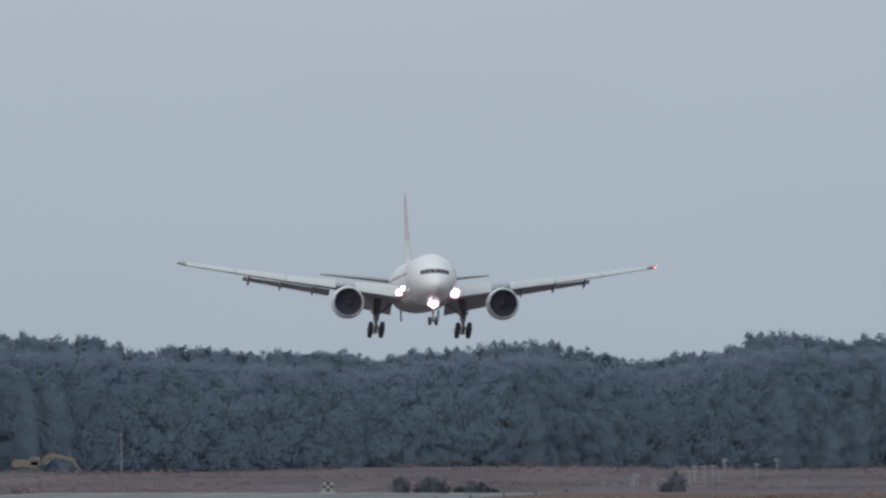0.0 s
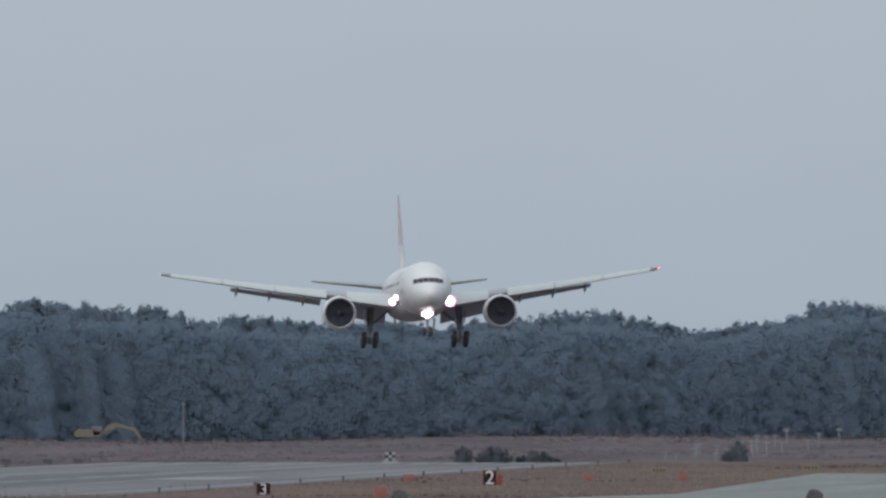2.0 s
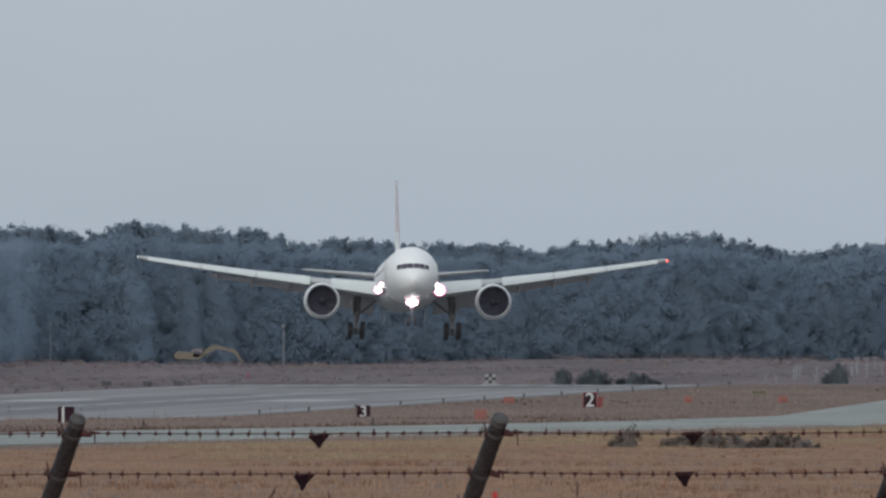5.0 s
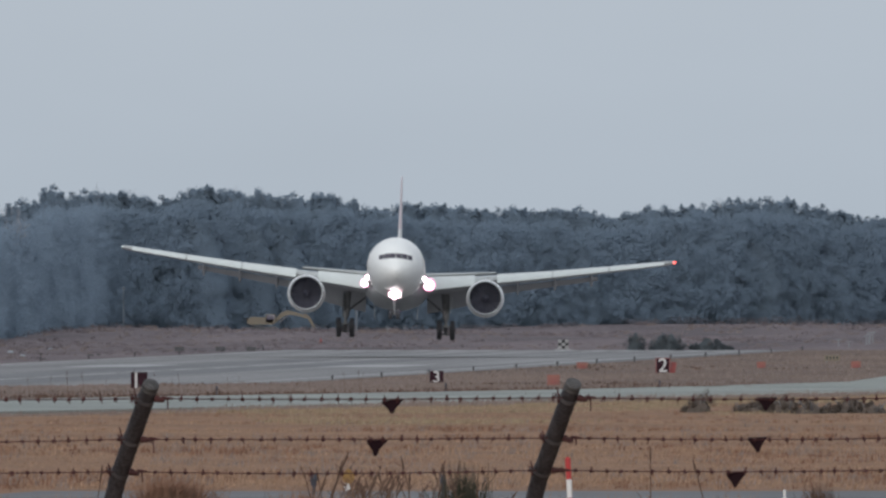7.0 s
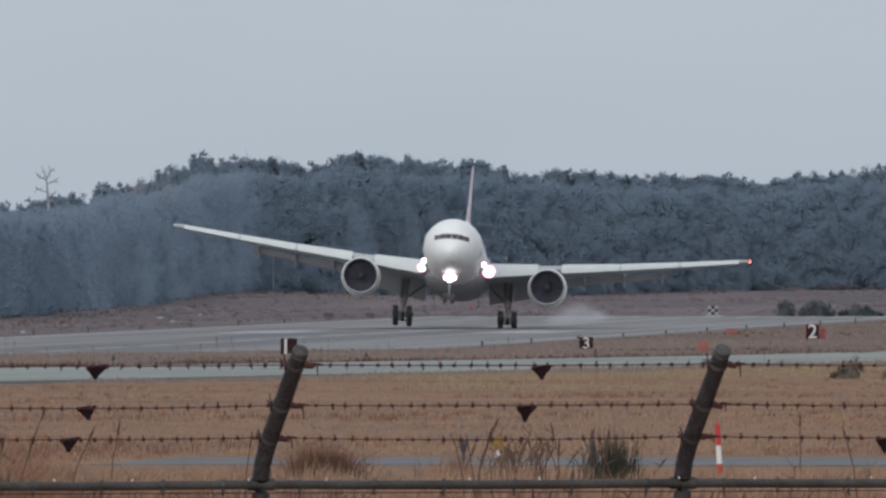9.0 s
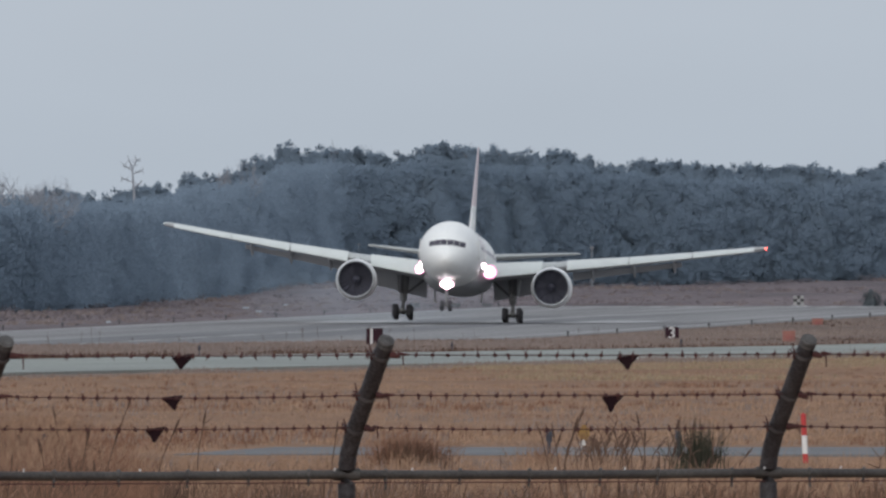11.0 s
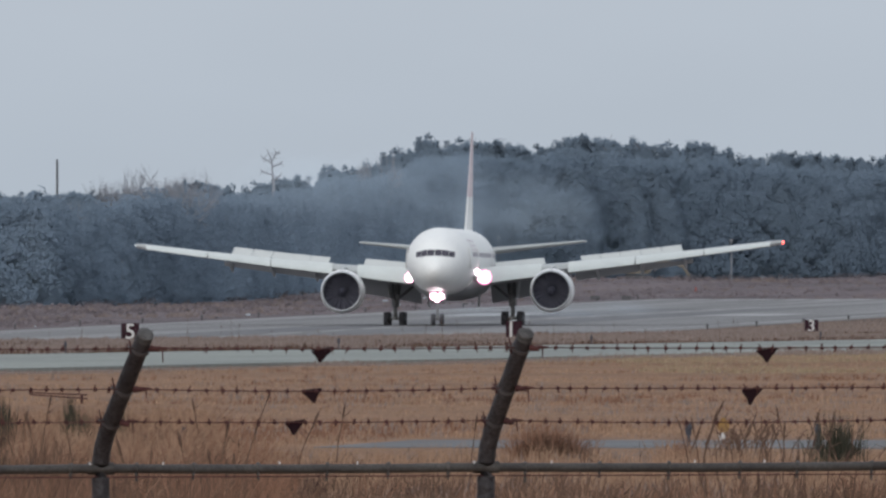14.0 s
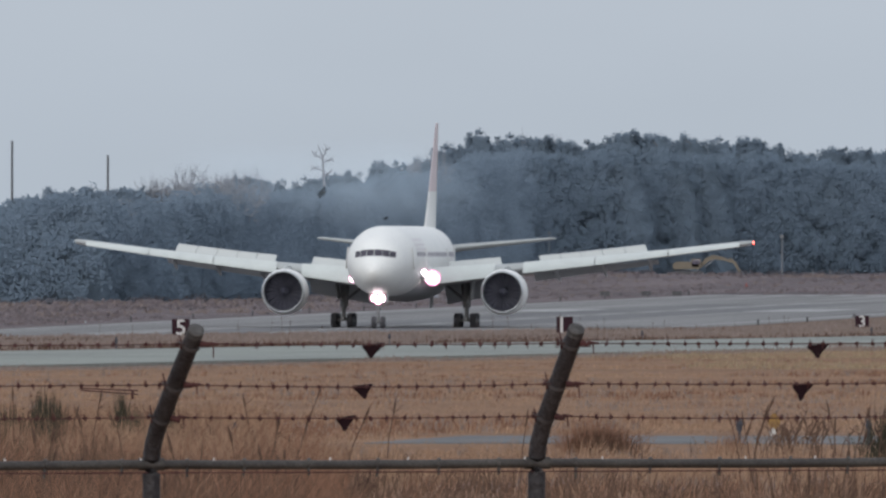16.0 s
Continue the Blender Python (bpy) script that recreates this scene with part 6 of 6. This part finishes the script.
M_SMOKE = smoke_material("white_tyre_smoke", (0.80, 0.83, 0.87), 0.42)
M_THIN = smoke_material("thin_blue_smoke", (0.60, 0.74, 0.88), 0.16)


def puff(label, sizes, mat, seed):
    """A billow of smoke: a few soft lobes, open behind."""
    rng = random.Random(seed)
    t = thing("tyre_smoke", label, "smoke", "tyre smoke", pose(-222, 2900, -30))
    for x, y, z, rx, rz in sizes:
        bm = bmesh.new()
        rings = []
        for j in range(13):
            a = math.pi * 0.62 * max(j, 0.05) / 12
            ring = []
            for i in range(28):
                b = 2 * math.pi * i / 28
                d = Vector((math.sin(a) * math.cos(b), -math.cos(a), math.sin(a) * math.sin(b)))
                g = 1 + 0.12 * noise.noise(d * 1.6 + Vector((seed, x, z)))
                ring.append((d.x * g, d.y * g, d.z * g))
            rings.append(ring)
        made = loft(bm, rings, cap=False)
        bm.faces.new(made[0])
        part("billow", bm, mat, t, at=pose(x, y, z) @ Matrix.Diagonal((rx * 1.25, rx * 0.5, rz * 1.25, 1)))
    return t


smoke = [
    puff("white puff of tyre smoke above the runway", [(0, 0, 0.9, 1.8, 1.3), (1.4, 1, 1.3, 2.0, 1.6), (2.9, 2, 0.9, 2.0, 1.2), (-1.2, 1, 0.6, 1.4, 0.9)], M_SMOKE, 1),
    puff("white streak of tyre smoke along the runway", [(0, 0, 0.5, 2.2, 0.6), (3, 2, 0.7, 2.4, 0.8), (6, 3, 0.8, 2.3, 0.9)], M_SMOKE, 2),
    puff("white puff of tyre smoke beneath the aircraft", [(0, 0, 1.7, 1.6, 2.3), (1.3, 1, 1.2, 1.7, 1.8), (-3.2, 2, 0.9, 2.2, 1.1), (-7.5, 2, 0.8, 2.0, 1.0)], M_SMOKE, 3),
    puff("low veil of tyre smoke over the runway", [(0, 0, 0.8, 6.5, 1.2), (7, 3, 1.0, 6, 1.4), (-8, 3, 0.9, 5.5, 1.2)], M_THIN, 4),
    puff("thin blue cloud of tyre smoke drifting up", [(0, 0, 0, 6.0, 3.6), (5, 3, 1.0, 5.5, 3.4), (-5, 4, 0.6, 6.0, 3.2), (1, 6, 2.6, 7.5, 4.0)], M_THIN, 5),
    puff("thin blue veil of tyre smoke before the wood", [(0, 0, 0, 8.0, 4.5), (7, 3, 1.0, 7.0, 4.0), (-8, 4, 0.5, 8.0, 4.0)], M_THIN, 6),
]


def motions():
    rows = [
        (0, -224.66, 3480.9, 19.50, -1.46, 0.52, 7.38),
        (0.5, -224.52, 3448.6, 18.39, -1.10, -0.25, 7.14),
        (1, -224.48, 3416.0, 17.14, -1.02, -0.05, 7.20),
        (1.5, -224.43, 3383.2, 15.79, -1.11, -0.24, 7.24),
        (2, -224.34, 3350.2, 14.40, -1.12, -0.71, 7.20),
        (2.5, -224.27, 3317.2, 12.94, -1.11, -0.30, 7.21),
        (3, -224.16, 3284.0, 11.53, -1.32, -0.05, 6.98),
        (3.5, -223.96, 3250.6, 10.23, -1.36, -0.16, 6.58),
        (4, -223.83, 3217.4, 8.77, -1.39, -0.15, 6.50),
        (6.5, -223.36, 3051.8, 3.80, -2.42, 1.43, 4.30),
        (7, -223.25, 3019.0, 3.05, -2.78, 1.65, 3.79),
        (7.5, -223.32, 2986.4, 2.29, -3.58, 2.31, 3.39),
        (8, -223.26, 2953.8, 1.71, -3.92, 2.68, 3.12),
        (8.5, -223.24, 2921.5, 1.30, -3.60, 2.99, 2.81),
        (9, -223.16, 2889.3, 0.94, -4.09, 3.64, 2.73),
        (11.5, -221.14, 2731.6, 0.36, -1.73, 1.23, 1.50),
        (12, -220.55, 2700.5, 0.19, -1.72, -0.22, 0.93),
        (12.5, -220.26, 2669.4, 0.23, -1.63, -0.67, 0.56),
        (13, -220.29, 2638.6, 0.21, -1.41, -0.37, 0.64),
        (13.5, -220.30, 2608.0, 0.00, -1.25, -0.50, 1.05),
        (14, -220.23, 2577.5, 0.00, -0.39, -0.31, 1.50),
        (14.5, -220.03, 2547.1, 0.00, -0.35, 0.10, 1.70),
        (15, -219.52, 2516.7, 0.00, -0.21, 0.03, 1.10),
        (15.5, -219.02, 2486.4, 0.00, -0.09, 0.08, 0.29),
        (16, -218.79, 2456.4, 0.01, -0.13, 0.12, -0.15),
    ]
    walk(plane, [(t, pose(x, y, z, rx, ry, rz)) for t, x, y, z, rx, ry, rz in rows])
    # the wings bend up in flight and settle when the weight is on the wheels
    lift = [(0, 1.0), (9, 1.0), (12.5, 0.85), (13, 0.45), (13.5, 0.1), (16, 0.0)]
    for wing, s in moving["wing"]:
        hinge = Matrix.Translation((s * 2.6, 0, 4.3))
        walk(wing, [(t, hinge @ pose(0, 0, 0, 0, -s * 2.05 * k, 0) @ hinge.inverted()) for t, k in lift])
    # the spoilers stand up after both main gears are down
    raise_by = [(0, 0), (12.9, 0), (13.5, 35), (14.0, 52), (16, 52)]
    for panel, base in moving["spoiler"]:
        walk(panel, [(t, base @ pose(0, 0, 0, a)) for t, a in raise_by])
    # main gear legs hang longer in the air, their trucks tilted with the rear wheels low
    hang = {-1: [(0, 1), (9.6, 1), (10.6, 0.5), (11.6, 0.12), (12.2, 0), (16, 0)], 1: [(0, 1), (8.4, 1), (8.9, 0.75), (10.4, 0.3), (11.6, 0.05), (12.2, 0), (16, 0)]}
    for leg, truck, cx in moving["gear"]:
        rows = hang[1 if cx > 0 else -1]
        walk(leg, [(t, pose(0, 0, -0.55 * h)) for t, h in rows])
        walk(truck, [(t, pose(cx, 0, 0.72 - 0.55 * h, -13 * h)) for t, h in rows])
    # smoke rises out of the tyres' contact with the runway and drifts with the wind
    drifts = [
        [(0, -211, 2912, -9), (8.55, -211, 2912, -9), (8.75, -214.5, 2912, -1.2), (9.0, -213.2, 2912, 0.1), (9.6, -210, 2914, 0.8), (10.6, -203, 2916, -3), (11.0, -202, 2916, -9), (16, -202, 2916, -9)],
        [(0, -211, 2890, -9), (8.95, -211, 2890, -9), (9.2, -215, 2890, 0.0), (10, -210, 2890, 0.4), (11, -200, 2890, -2), (11.3, -200, 2890, -9), (16, -200, 2890, -9)],
        [(0, -224, 2725, -9), (11.6, -228.5, 2725, -9), (11.9, -228.5, 2725, -0.6), (12.3, -225.4, 2724, 0.0), (12.8, -225.0, 2722, 0.3), (13.3, -224.5, 2720, -0.8), (13.8, -222, 2720, -9), (16, -222, 2720, -9)],
        [(0, -227, 2760, -9), (10.4, -227, 2760, -9), (11.3, -227, 2760, 0.0), (12.6, -228, 2750, 0.6), (14, -226, 2750, -0.5), (16, -222, 2750, -3)],
        [(0, -222, 2760, -14), (11.9, -222, 2760, -14), (13.0, -223, 2760, 4.0), (13.5, -226, 2760, 7.5), (14.0, -231, 2760, 9.0), (15, -239, 2762, 10.0), (16, -248, 2765, 10.5)],
        [(0, -240, 2830, -20), (10.2, -240, 2830, -20), (11.4, -233, 2830, 10.0), (12.5, -241, 2830, 12.0), (14, -250, 2830, 12.5), (16, -262, 2830, 13.0)],
    ]
    for cloud, rows in zip(smoke, drifts):
        walk(cloud, [(t, pose(x, y, z)) for t, x, y, z in rows])


motions()
